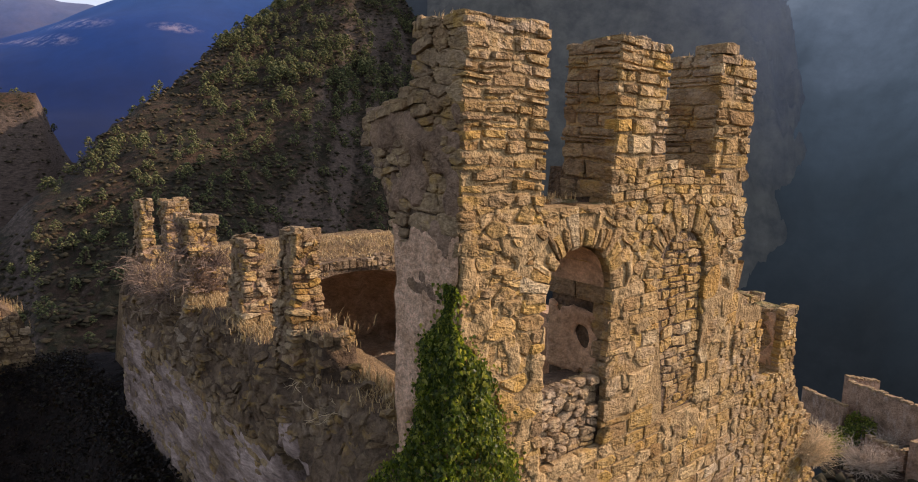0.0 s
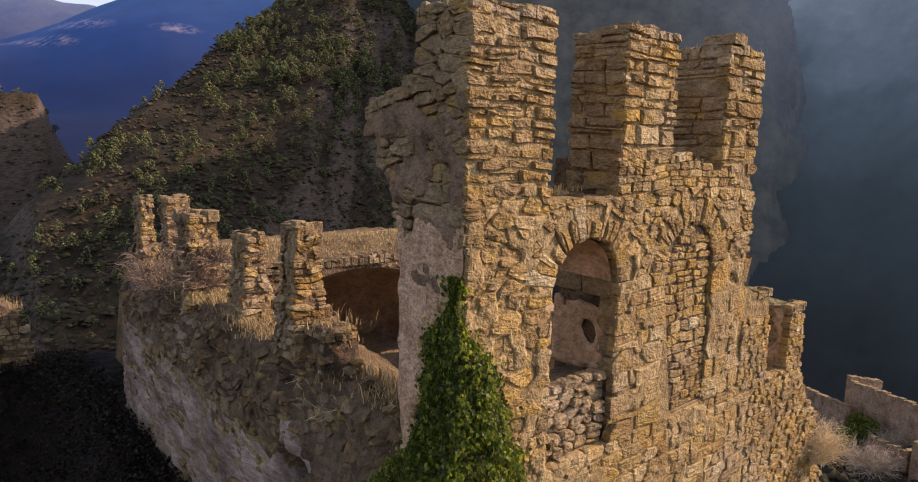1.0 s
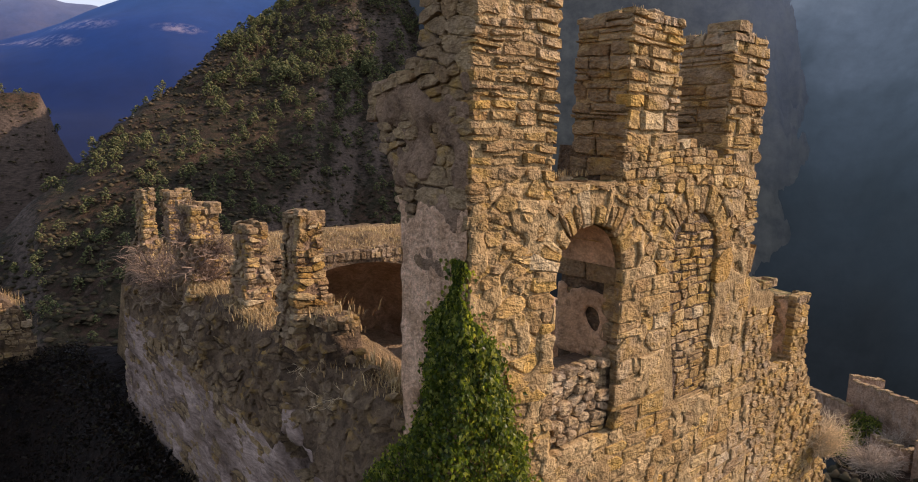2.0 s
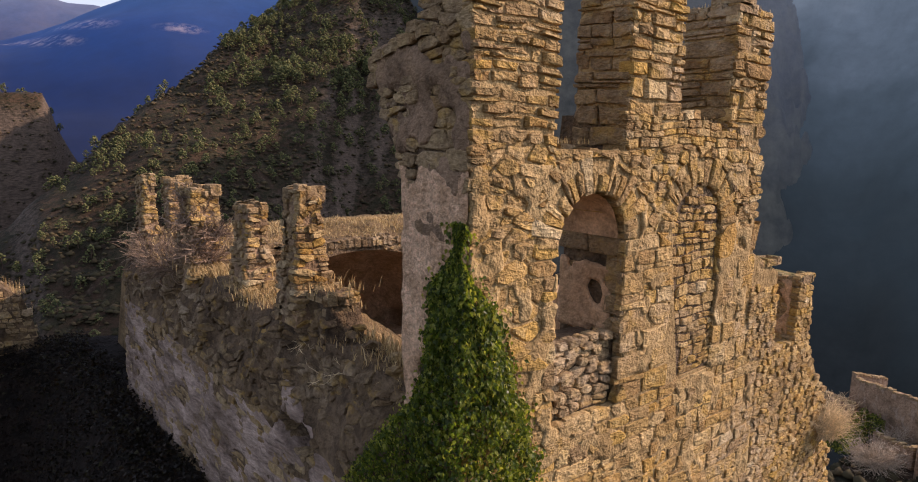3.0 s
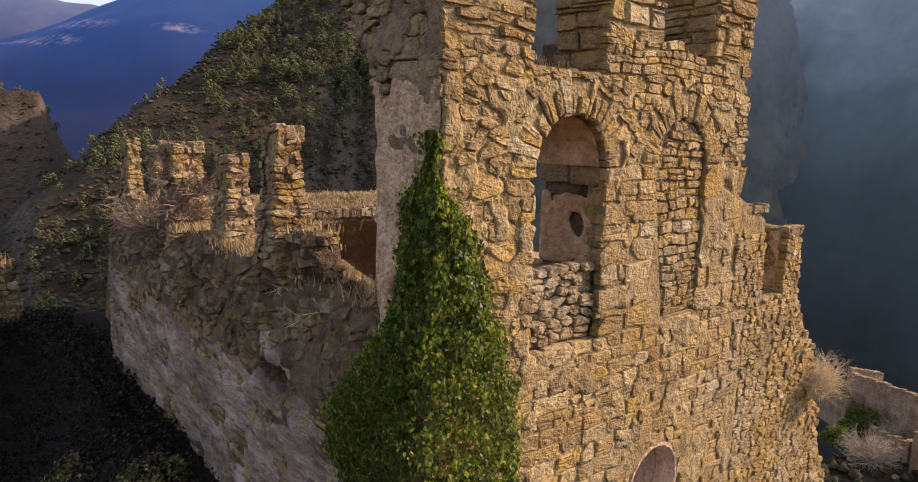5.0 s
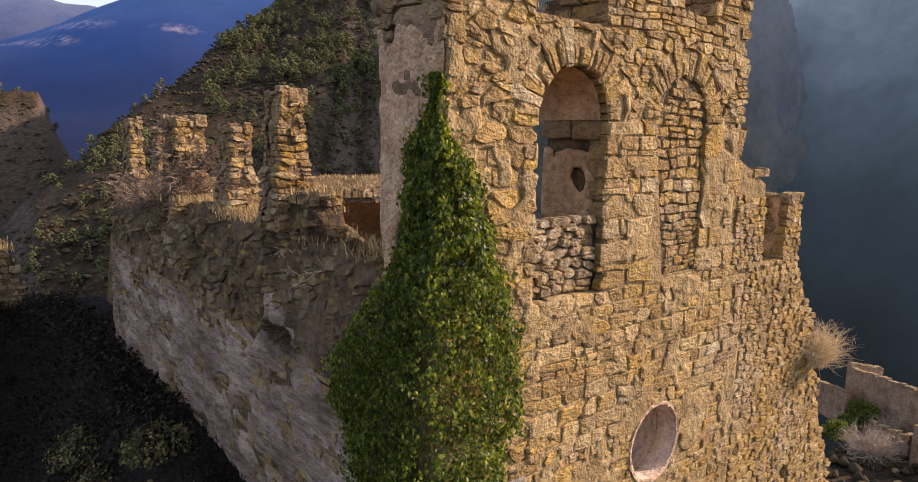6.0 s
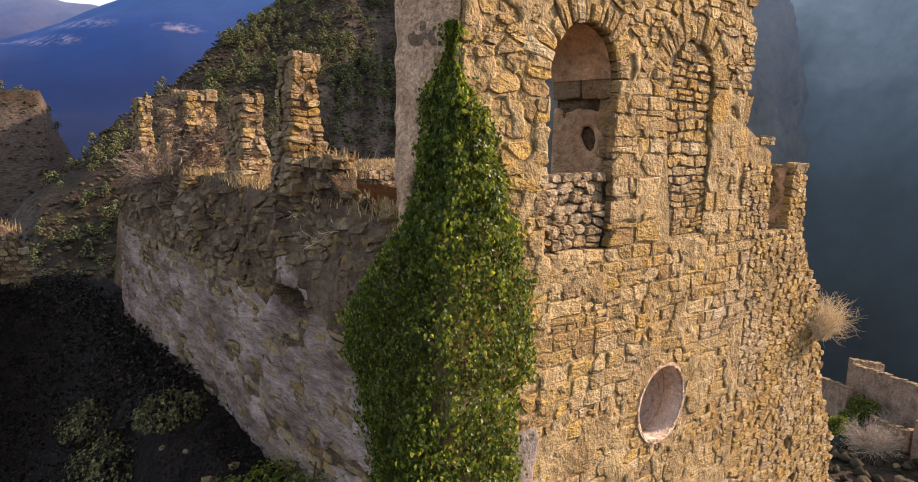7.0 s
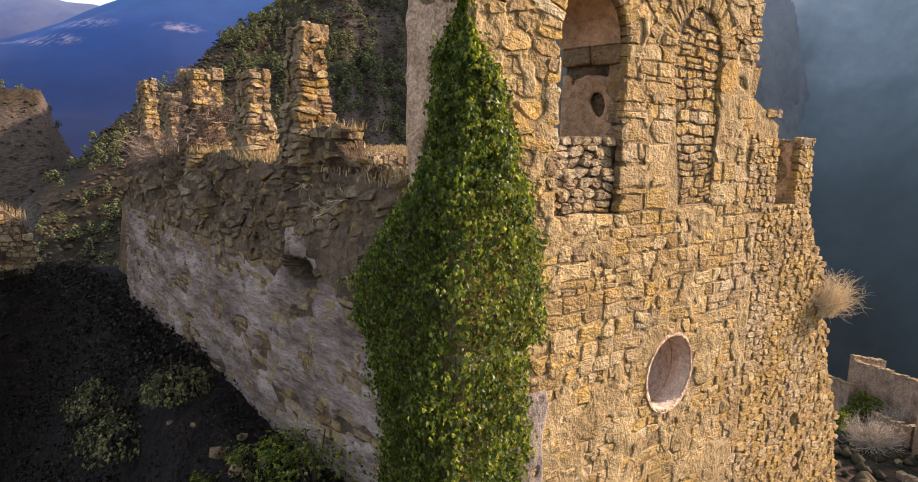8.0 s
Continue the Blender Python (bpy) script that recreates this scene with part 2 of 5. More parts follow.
class Mass:
    """Many small bodies gathered into one mesh."""

    def __init__(self):
        self.v, self.f = [], []

    def add(self, verts, faces):
        k = len(self.v)
        self.v += verts
        self.f += [tuple(i + k for i in q) for q in faces]

    def make(self, name, material, parent=None, smooth=False, label="", kind="stuff"):
        return raw(name, self.v, self.f, material, parent, smooth, label, kind) if self.f else None


def nz(x, y, z, k=1.0):
    return noise.noise(Vector((x * k, y * k, z * k)))


class Face:
    """A flat face of a wall: origin, directions along and up it, and outwards."""

    def __init__(self, o, u, v, n):
        self.o, self.u, self.v, self.n = Vector(o), Vector(u), Vector(v), Vector(n)

    def at(self, a, b, d):
        return tuple(self.o + a * self.u + b * self.v + d * self.n)


def split(u0, u1, v0, v1, h, w, rng, halve=0.22):
    """Courses of uneven height, cut into stones of uneven width."""
    v = v0
    while v < v1 - 0.02:
        step = rng.uniform(*h)
        if v + step > v1 - h[0] * 0.7:
            step = v1 - v
        u = u0
        while u < u1 - 0.01:
            wide = max(rng.uniform(*w) * (0.75 + 0.5 * (step - h[0]) / max(h[1] - h[0], 0.01)), 0.6 * w[0])
            if u + wide > u1 - w[0] * 0.8:
                wide = u1 - u
            if step > 0.12 and rng.random() < halve:
                m = step * rng.choice((0.28, 0.4, 0.5, 0.62, 0.76))
                if wide > 0.24 and rng.random() < 0.5:
                    k = wide * rng.uniform(0.4, 0.6)
                    yield u, u + k, v, v + m
                    yield u + k, u + wide, v, v + m
                else:
                    yield u, u + wide, v, v + m
                yield u, u + wide, v + m, v + step
            else:
                yield u, u + wide, v, v + step
            u += wide
        v += step


def squared(cell, rng):
    """The outline of a roughly squared stone with knocked corners."""
    u0, u1, v0, v1 = cell
    w, h = u1 - u0, v1 - v0
    m = min(w, h)
    cut = [m * (rng.uniform(0.30, 0.55) if rng.random() < 0.13 else rng.uniform(0.04, 0.15)) for _ in range(4)]
    e = lambda: m * rng.uniform(-0.03, 0.09)
    a, b, c, d = cut
    i0, i1, i2, i3 = e(), e(), e(), e()
    return [(u0 + a, v0 + i0), (u0 + w * rng.uniform(0.35, 0.65), v0 + e()), (u1 - b, v0 + i1), (u1 - e(), v0 + b), (u1 - e(), v1 - c), (u1 - c, v1 - i2),
            (u0 + w * rng.uniform(0.35, 0.65), v1 - e()), (u0 + d, v1 - i3), (u0 + e(), v1 - d), (u0 + e(), v0 + a)]


def broken(cells, rng, wild, flat=1.5):
    """Rubble: uneven many-sided stones that meet along straight joints, grown from the middles of coursed cells."""
    seeds = []
    for u0, u1, v0, v1 in cells:
        seeds.append(((u0 + u1) / 2 + rng.uniform(-wild, wild) * (u1 - u0), ((v0 + v1) / 2 + rng.uniform(-wild, wild) * (v1 - v0)) * flat))
    size = 0.35
    grid = {}
    for i, (p, q) in enumerate(seeds):
        grid.setdefault((int(p // size), int(q // size)), []).append(i)
    bounds = [min(c[0] for c in cells), max(c[1] for c in cells), min(c[2] for c in cells) * flat, max(c[3] for c in cells) * flat]
    for i, (p, q) in enumerate(seeds):
        r = 0.6
        poly = [(max(p - r, bounds[0]), max(q - r, bounds[2])), (min(p + r, bounds[1]), max(q - r, bounds[2])),
                (min(p + r, bounds[1]), min(q + r, bounds[3])), (max(p - r, bounds[0]), min(q + r, bounds[3]))]
        gi, gk = int(p // size), int(q // size)
        near = [k for x in (-2, -1, 0, 1, 2) for y in (-2, -1, 0, 1, 2) for k in grid.get((gi + x, gk + y), ()) if k != i]
        for k in near:
            dx, dy = seeds[k][0] - p, seeds[k][1] - q
            m = (seeds[k][0] ** 2 - p * p + seeds[k][1] ** 2 - q * q) / 2
            kept = []
            for a, b in zip(poly, poly[1:] + poly[:1]):
                sa, sb = a[0] * dx + a[1] * dy - m, b[0] * dx + b[1] * dy - m
                if sa <= 0:
                    kept.append(a)
                if sa * sb < 0:
                    t = sa / (sa - sb)
                    kept.append((a[0] + t * (b[0] - a[0]), a[1] + t * (b[1] - a[1])))
            poly = kept
            if len(poly) < 3:
                break
        if len(poly) < 3:
            continue
        poly = [(a, b / flat) for a, b in poly]
        tidy = [poly[0]]
        for pt in poly[1:]:
            if math.hypot(pt[0] - tidy[-1][0], pt[1] - tidy[-1][1]) > 0.022:
                tidy.append(pt)
        if len(tidy) < 3:
            continue
        ring = []
        for k, pt in enumerate(tidy):
            before, after = tidy[k - 1], tidy[(k + 1) % len(tidy)]
            c = rng.uniform(0.10, 0.28)
            ring.append((pt[0] + c * (before[0] - pt[0]), pt[1] + c * (before[1] - pt[1])))
            ring.append((pt[0] + c * (after[0] - pt[0]), pt[1] + c * (after[1] - pt[1])))
        yield ring


def stone(face, outline, rng, gap, out, back, warp, bend=None, bulge=0.02):
    """An uneven stone with rounded edges: about 50 triangles."""
    n = len(outline)
    cu, cv = sum(p for p, _ in outline) / n, sum(q for _, q in outline) / n
    small = min(max(p for p, _ in outline) - min(p for p, _ in outline), max(q for _, q in outline) - min(q for _, q in outline))
    if small - 2 * gap < 0.025:
        return None
    j = small * 0.06
    pts = []
    half_u, half_v = (max(p for p, _ in outline) - min(p for p, _ in outline)) / 2, (max(q for _, q in outline) - min(q for _, q in outline)) / 2
    k_u, k_v = max(1 - 0.55 * gap / half_u, 0.5), max(1 - 1.15 * gap / half_v, 0.5)
    for p, q in outline:
        p, q = cu + (p - cu) * k_u + rng.uniform(-j, j), cv + (q - cv) * k_v + rng.uniform(-j, j)
        if warp:
            s = face.o.x + face.o.y
            p, q = p + warp * nz(p, q, s, 2.3), q + warp * (nz(p + 9, q, s, 1.1) + 0.5 * nz(p, q + 5, s, 3.1))
        if bend:
            p, q = bend(p, q)
        pts.append((p, q))
    cu, cv = sum(p for p, _ in pts) / n, sum(q for _, q in pts) / n
    tilt_u, tilt_v = rng.uniform(-0.09, 0.09), rng.uniform(-0.10, 0.08)
    top = lambda p, q: out + tilt_u * (p - cu) + tilt_v * (q - cv)
    verts = [face.at(p, q, -back) for p, q in pts]
    verts += [face.at(p, q, top(p, q) - bulge * rng.uniform(0.5, 1.2)) for p, q in pts]
    k = rng.uniform(0.84, 0.93)
    verts += [face.at(cu + (p - cu) * k, cv + (q - cv) * k, top(p, q) + rng.uniform(-0.35, 0.3) * bulge) for p, q in pts]
    verts.append(face.at(cu + rng.uniform(-0.2, 0.2) * small, cv + rng.uniform(-0.2, 0.2) * small, out + rng.uniform(-0.3, 0.5) * bulge))
    faces = []
    for i in range(n):
        q = (i + 1) % n
        faces += [(i, q, n + q, n + i), (n + i, n + q, 2 * n + q, 2 * n + i), (2 * n + i, 2 * n + q, 3 * n)]
    return verts, faces


def lay(face, rect, h, w, rng, mass, pick=None, single=None, gap=0.005, out=(0.0, 0.03), back=0.12, warp=0.03, keep=None, bend=None,
        halve=0.22, bulge=0.014, wild=0.0):
    """Lays stones over a rectangle of a face; wild: how irregular. Those that pick() accepts go to single() as objects of their own,
    the others into the mass."""
    cells = list(split(*rect, h, w, rng, halve))
    outlines = broken(cells, rng, wild) if wild else [squared(c, rng) for c in cells]
    for o in outlines:
        cu, cv = sum(p for p, _ in o) / len(o), sum(q for _, q in o) / len(o)
        if keep and not keep(cu, cv):
            continue
        s = stone(face, o, rng, gap, rng.uniform(*out), back, warp, bend, bulge)
        if s is None:
            continue
        if pick and pick(cu, cv):
            single(*s)
        else:
            mass.add(*s)


def solid(outline, holes, face, depth):
    """A slab with the outline and holes, given along and up the face, from the face inwards."""
    bm = bmesh.new()
    edges = []
    for loop in [outline] + holes:
        vs = [bm.verts.new(face.at(a, b, 0)) for a, b in loop]
        edges += [bm.edges.new((vs[i], vs[(i + 1) % len(vs)])) for i in range(len(vs))]
    bmesh.ops.triangle_fill(bm, use_beauty=True, use_dissolve=False, edges=edges)
    got = bmesh.ops.extrude_face_region(bm, geom=bm.faces[:])
    bmesh.ops.translate(bm, verts=[g for g in got["geom"] if isinstance(g, bmesh.types.BMVert)], vec=-face.n * depth)
    bmesh.ops.recalc_face_normals(bm, faces=bm.faces[:])
    return bm


def sheet(name, face, u0, u1, v0, v1, grid, inside, material, parent, label, swell=0.012, thick=0.03, feather=0.35):
    """A coat of plaster with a ragged outline, thinner towards its edge (feather: the share of the thickness left there)."""
    nu, nv = int((u1 - u0) / grid), int((v1 - v0) / grid)
    on = {(i, k) for i in range(nu) for k in range(nv) if inside(u0 + grid * (i + 0.5), v0 + grid * (k + 0.5))}
    place, rim = {}, {}
    for i, k in on:
        loop = [(i, k), (i + 1, k), (i + 1, k + 1), (i, k + 1)]
        for q in loop:
            place[q] = [u0 + grid * q[0] + 0.3 * grid * nz(q[0] * 3.1, q[1] * 1.7, 1), v0 + grid * q[1] + 0.3 * grid * nz(q[0] * 1.3, q[1] * 2.9, 5)]
        for q, p, near in zip(loop, loop[1:] + loop[:1], ((i, k - 1), (i + 1, k), (i, k + 1), (i - 1, k))):
            if near not in on:
                rim.setdefault(q, []).append(p)
                rim.setdefault(p, []).append(q)
    for _ in range(3):
        moved = {q: [(2 * place[q][j] + sum(place[p][j] for p in ends)) / (2 + len(ends)) for j in (0, 1)] for q, ends in rim.items()}
        place.update(moved)
    ids, verts, faces = {}, [], []
    for q, (u, v) in place.items():
        ids[q] = len(verts)
        deep = (thick + swell * (nz(u, v, 2, 2.5) + 0.6 * nz(u, v, 8, 7))) * (feather if q in rim else 1.0)
        verts += [face.at(u, v, deep), face.at(u, v, -0.02)]
    for i, k in on:
        loop = [(i, k), (i + 1, k), (i + 1, k + 1), (i, k + 1)]
        faces.append(tuple(ids[q] for q in loop))
        for q, p, near in zip(loop, loop[1:] + loop[:1], ((i, k - 1), (i + 1, k), (i, k + 1), (i - 1, k))):
            if near not in on:
                faces.append((ids[p], ids[q], ids[q] + 1, ids[p] + 1))
    return raw(name, verts, faces, material, parent, True, label)


def blend(table, t):
    """Straight lines between the (t, value) rows of a short table."""
    if t <= table[0][0]:
        return table[0][1]
    for (a, p), (b, q) in zip(table, table[1:]):
        if t <= b:
            return p + (q - p) * (t - a) / (b - a)
    return table[-1][1]


def step(a, b, t):
    t = min(max((t - a) / (b - a), 0.0), 1.0)
    return t * t * (3 - 2 * t)


# ---- ground, hills and distance ----
def near_ground(x, y):
    """The castle rock and the village terrace below it."""
    z = 1.0 + 5.8 * step(0.5, 7.0, y)
    z -= 6.0 * step(3.4, 4.6, x) * step(6.4, 4.0, y) + 26.8 * step(11.5, 33, x)
    z -= 4.8 * step(3.0, 0.6, x) * step(7.0, 10.0, y) * step(24, 20, y) + 7.0 * step(1.5, -3.5, x) * step(9.0, 14.0, y) * step(23.5, 18, y) + 7.0 * step(1.0, -9.0, x) + 26 * step(-8, -70, x)
    z -= 13.0 * step(-1, -30, y)
    z -= 14.0 * step(23.5, 34, y) + 75.0 * step(27, 125, y)
    z -= 110.0 * step(94, 150, x)
    return z + 0.3 * nz(x, y, 0, 0.45) + 0.14 * nz(x, y, 3, 1.5) + 0.05 * nz(x, y, 6, 4.0)


def spur(az, r):
    """The wooded spur across the valley."""
    crest = blend([(-20, -90), (0, -45), (5, -27), (7, -15), (9, -5), (18, 52), (24, 103), (30, 165), (36, 190), (41, 60), (46, -130), (110, -130), (130, 20), (180, 60), (340, 40)], az)
    far = blend([(-20, 300), (7, 335), (18, 450), (24, 545), (30, 625), (40, 690), (110, 690), (340, 600)], az)
    if r < far:
        d = (far - r) / far
        edge = az - blend([(200, 19), (270, 22), (315, 25.4), (410, 28.8), (520, 31.5)], r) + 2.5 * nz(az * 0.6, r * 0.02, 2)
        cut = (3 * step(-0.2, 0.7, edge) + 22 * step(0.0, 7, edge)) * step(0, 0.2, d) * step(150, 230, r)
        return crest - max(crest + 95, 0) * min(1, 1.45 * d ** 1.15) - cut
    return crest - 0.5 * (r - far)


def ledges(z, h, hard=0.75):
    """Turns a slope into strata: flat treads and steep risers."""
    k = math.floor(z / h)
    return h * (k + step(hard, 1.0, z / h - k)) * 0.8 + 0.2 * z


def bluff(az, r):
    """The rocky bluff at the valley's left."""
    z = 38 + 4 * step(6.6, 3.0, az) - 60 * step(7.2, 9.6, az) + 3 * nz(az * 1.2, r * 0.02, 3)
    z = z - 0.9 * abs(r - 650) * step(25, 110, abs(r - 650)) - (0 if r < 650 else 0.3 * (r - 650))
    return ledges(z + 2.5 * (az - 6), 9.0)


def height(x, y):
    r, az = math.hypot(x, y), math.degrees(math.atan2(x, y))
    if az < -40:
        az += 360
    z = near_ground(x, y) if r < 300 else -200.0
    if r > 120:
        rough = 9 * nz(x, y, 1, 0.012) + 4 * nz(x, y, 7, 0.035) + 1.6 * nz(x, y, 4, 0.11)
        rough *= step(120, 260, r)
        far = max(spur(az, r), -140.0) + rough
        if 8 < az < 36 and r > 180:
            rocky = step(0.0, 0.35, nz(x, y, 15, 0.014)) * step(180, 240, r)
            far += rocky * (ledges(far, 7.0, 0.6) - far)
        if az < 16:
            far = max(far, bluff(az, r) + rough * 0.9)
        z = max(z, far) if r < 300 else far
    return z


def polar(name, azimuths, radii, fn, material, parent=None, closed=False, smooth=True):
    verts = [(r * math.sin(radians(a)), r * math.cos(radians(a)), 0) for r in radii for a in azimuths]
    verts = [(x, y, fn(x, y)) for x, y, _ in verts]
    n = len(azimuths)
    faces = []
    for i in range(len(radii) - 1):
        for k in range(n if closed else n - 1):
            faces.append((i * n + k, (i + 1) * n + k, (i + 1) * n + (k + 1) % n, i * n + (k + 1) % n))
    return raw(name, verts, [f[::-1] for f in faces], material, parent, smooth)


azs = [-10 + 0.4 * i for i in range(250)] + [90 + 4 * i for i in range(65)]
rads = [0.02] + [0.6 * 1.023 ** i for i in range(390)]
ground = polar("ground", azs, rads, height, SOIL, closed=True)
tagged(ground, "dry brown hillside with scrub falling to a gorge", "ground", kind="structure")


def far_range(x, y):
    r, az = math.hypot(x, y), math.degrees(math.atan2(x, y))
    low = blend([(-14, 340), (5.7, 372), (7.8, 410), (11.8, 522), (14.4, 588), (16.4, 628), (24.7, 705), (60, 760)], az)
    z = low * step(1300, 2900, r) - 60 + 60 * nz(x, y, 0, 0.0016) + 26 * nz(x, y, 5, 0.0045)
    return z - 0.6 * max(r - 3000, 0)


# the blue haze is emission on the slopes, paler towards the crest
BLUE = hazy("far mountainside, blue haze as glow", (0.010, 0.011, 0.012), [(-60, (0.0013, 0.0066, 0.032)), (120, (0.0021, 0.012, 0.057)), (330, (0.007, 0.027, 0.106)), (470, (0.014, 0.042, 0.125)), (600, (0.036, 0.068, 0.140))], 1.0, 0.004,
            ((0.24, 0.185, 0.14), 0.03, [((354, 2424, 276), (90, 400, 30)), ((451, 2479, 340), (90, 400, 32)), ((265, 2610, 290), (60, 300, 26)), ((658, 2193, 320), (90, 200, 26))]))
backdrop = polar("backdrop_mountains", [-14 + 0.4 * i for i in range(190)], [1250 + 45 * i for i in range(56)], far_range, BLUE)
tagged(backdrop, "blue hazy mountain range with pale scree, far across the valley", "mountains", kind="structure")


def pale_range(x, y):
    r, az = math.hypot(x, y), math.degrees(math.atan2(x, y))
    crest = blend([(-14, 600), (4, 640), (7.5, 700), (9.5, 672), (11.5, 676), (13, 630), (20, 500), (34, 400)], az)
    return crest * step(3050, 4200, r) + 50 * nz(x, y, 3, 0.0022) + 22 * nz(x, y, 6, 0.007) - 0.5 * max(r - 4250, 0)


PALE = hazy("farthest mountains, pale haze as glow", (0.06, 0.05, 0.045), [(0, (0.008, 0.018, 0.062)), (420, (0.016, 0.032, 0.095)), (560, (0.038, 0.060, 0.135)), (720, (0.070, 0.092, 0.165))], 0.9, 0.006)
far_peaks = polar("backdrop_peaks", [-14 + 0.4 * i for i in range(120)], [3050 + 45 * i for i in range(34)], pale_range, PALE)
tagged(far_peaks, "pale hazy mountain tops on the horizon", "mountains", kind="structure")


def ridge(x, y):
    """The steep wooded shoulder behind the tower, which ends in a cliff over the gorge and shades the ravine beside the spur."""
    r, az = math.hypot(x, y), math.degrees(math.atan2(x, y))
    crest = blend([(36, 140), (44, 180), (58, 190), (63, 178), (65, 140), (66.6, 95), (67.2, 62), (67.5, 20), (68.2, -20), (72, -150)], az + 1.6 * nz(x, y, 9, 0.025) + 1.0 * nz(x, y, 3, 0.09) + 0.6 * nz(x, y, 7, 0.25))
    z = -150 + (crest + 150) * step(290, 560, r) - 0.8 * max(r - 600, 0)
    return z + 14 * nz(x, y, 2, 0.013) + 6 * nz(x, y, 8, 0.04) + 4.5 * abs(nz(x, y, 5, 0.13)) + 3.0 * abs(nz(x, y, 6, 0.3))


SHOULDER = hazy("wooded shoulder, blue haze as glow", (0.14, 0.135, 0.105), [(-140, (0.0045, 0.0065, 0.008)), (-85, (0.007, 0.010, 0.012)), (-13, (0.016, 0.023, 0.033)), (50, (0.034, 0.045, 0.068)), (110, (0.068, 0.086, 0.124)), (250, (0.12, 0.15, 0.205))], 0.56, 0.06, None, True)
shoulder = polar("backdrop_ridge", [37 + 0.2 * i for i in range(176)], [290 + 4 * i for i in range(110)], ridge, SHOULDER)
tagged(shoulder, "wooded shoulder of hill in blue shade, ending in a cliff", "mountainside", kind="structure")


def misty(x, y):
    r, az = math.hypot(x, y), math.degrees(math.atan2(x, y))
    # added height and sunward crest, mostly out of view, shaped to shade the spur
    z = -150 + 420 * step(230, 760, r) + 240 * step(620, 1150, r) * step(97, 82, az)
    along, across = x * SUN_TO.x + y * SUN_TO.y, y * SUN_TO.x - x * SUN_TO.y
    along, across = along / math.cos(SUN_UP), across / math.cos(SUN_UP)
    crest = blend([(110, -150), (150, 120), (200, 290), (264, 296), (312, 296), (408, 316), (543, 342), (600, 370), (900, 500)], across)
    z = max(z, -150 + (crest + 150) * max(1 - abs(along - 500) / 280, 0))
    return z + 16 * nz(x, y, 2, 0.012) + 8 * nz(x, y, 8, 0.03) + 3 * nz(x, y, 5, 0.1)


# the mist is emission on the gorge side, brighter with height
MIST = hazy("wooded gorge side, mist as glow", (0.030, 0.034, 0.034), [(-140, (0.0045, 0.0065, 0.008)), (-85, (0.007, 0.010, 0.012)), (-13, (0.017, 0.027, 0.036)), (50, (0.036, 0.054, 0.074)), (100, (0.072, 0.100, 0.136)), (160, (0.135, 0.175, 0.225)), (250, (0.17, 0.215, 0.27))], 0.66, 0.03, None, True)
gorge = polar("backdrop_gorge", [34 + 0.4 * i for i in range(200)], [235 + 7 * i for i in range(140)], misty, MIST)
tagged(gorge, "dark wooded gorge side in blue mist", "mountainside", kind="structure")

# ---- front wall ----
F, T, TM, CX = 4.87, 1.08, 0.82, 3.68
front = Face((0, F, 0), (1, 0, 0), (0, 0, 1), (0, -1, 0))
front_core = Face((0, F + 0.022, 0), (1, 0, 0), (0, 0, 1), (0, -1, 0))
RIGHT = [(0, 14.7), (4.2, 14.3), (5.9, 13.97), (6.7, 13.45), (7.9, 12.87), (9.1, 12.45), (9.5, 12.12), (10.2, 11.62), (11.45, 11.45)]
A1, A2, R_IN, R1, R2 = (5.525, 12.42), (7.66, 12.46), 0.555, 0.95, 0.92
OC, R_OC = (7.53, 8.09), 0.53


def arch(cx, cz, r, foot, left=0.0, n=14):
    """The outline of an arched opening; left: how far its left foot leans in."""
    pts = [(cx + r * math.cos(math.pi * i / n), cz + r * math.sin(math.pi * i / n)) for i in range(n + 1)]
    return [(cx + r, foot)] + pts + [(cx - r + left, foot)]


def ring(cx, cz, r, n=28):
    return [(cx + r * math.cos(2 * math.pi * i / n), cz + r * math.sin(2 * math.pi * i / n)) for i in range(n)]


outline = [(3.72, 1.0), (3.72, 13.44), (5.98, 13.44), (6.02, 13.84), (7.02, 13.84), (8.12, 13.64), (9.1, 13.64), (9.24, 11.98), (10.13, 11.6), (10.2, 10.32), (10.94, 10.32), (10.96, 11.38), (11.38, 11.32)]
outline += [(blend(RIGHT, z) - 0.06, z) for z in (10.2, 9.5, 9.1, 7.9, 6.7, 5.9, 4.2, 1.0)]
holes = [arch(A1[0], A1[1], R_IN + 0.10, 10.40), arch(A2[0], A2[1], R_IN + 0.03, 10.45, 0.36), ring(*OC, R_OC), [(11.75, 6.1), (11.97, 6.1), (11.97, 6.42), (11.75, 6.42)], [(12.1, 5.1), (12.36, 5.1), (12.36, 5.5), (12.1, 5.5)]]
wall_front = part("wall_front", solid(outline, holes, front_core, 0.30), MORTAR, None)
holes[2] = ring(*OC, R_OC + 0.45)
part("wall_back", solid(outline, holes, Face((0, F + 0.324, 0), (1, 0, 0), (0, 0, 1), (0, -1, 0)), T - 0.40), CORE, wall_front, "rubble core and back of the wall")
tagged(wall_front, "tall ruined ochre rubble wall with arched windows and broken merlons", "castle wall", kind="structure")

rng = random.Random(11)
front_mass = Mass()


def single_for(parent, material, name="stone"):
    def make(verts, faces):
        raw(name, verts, faces, material, parent, False)
    return make


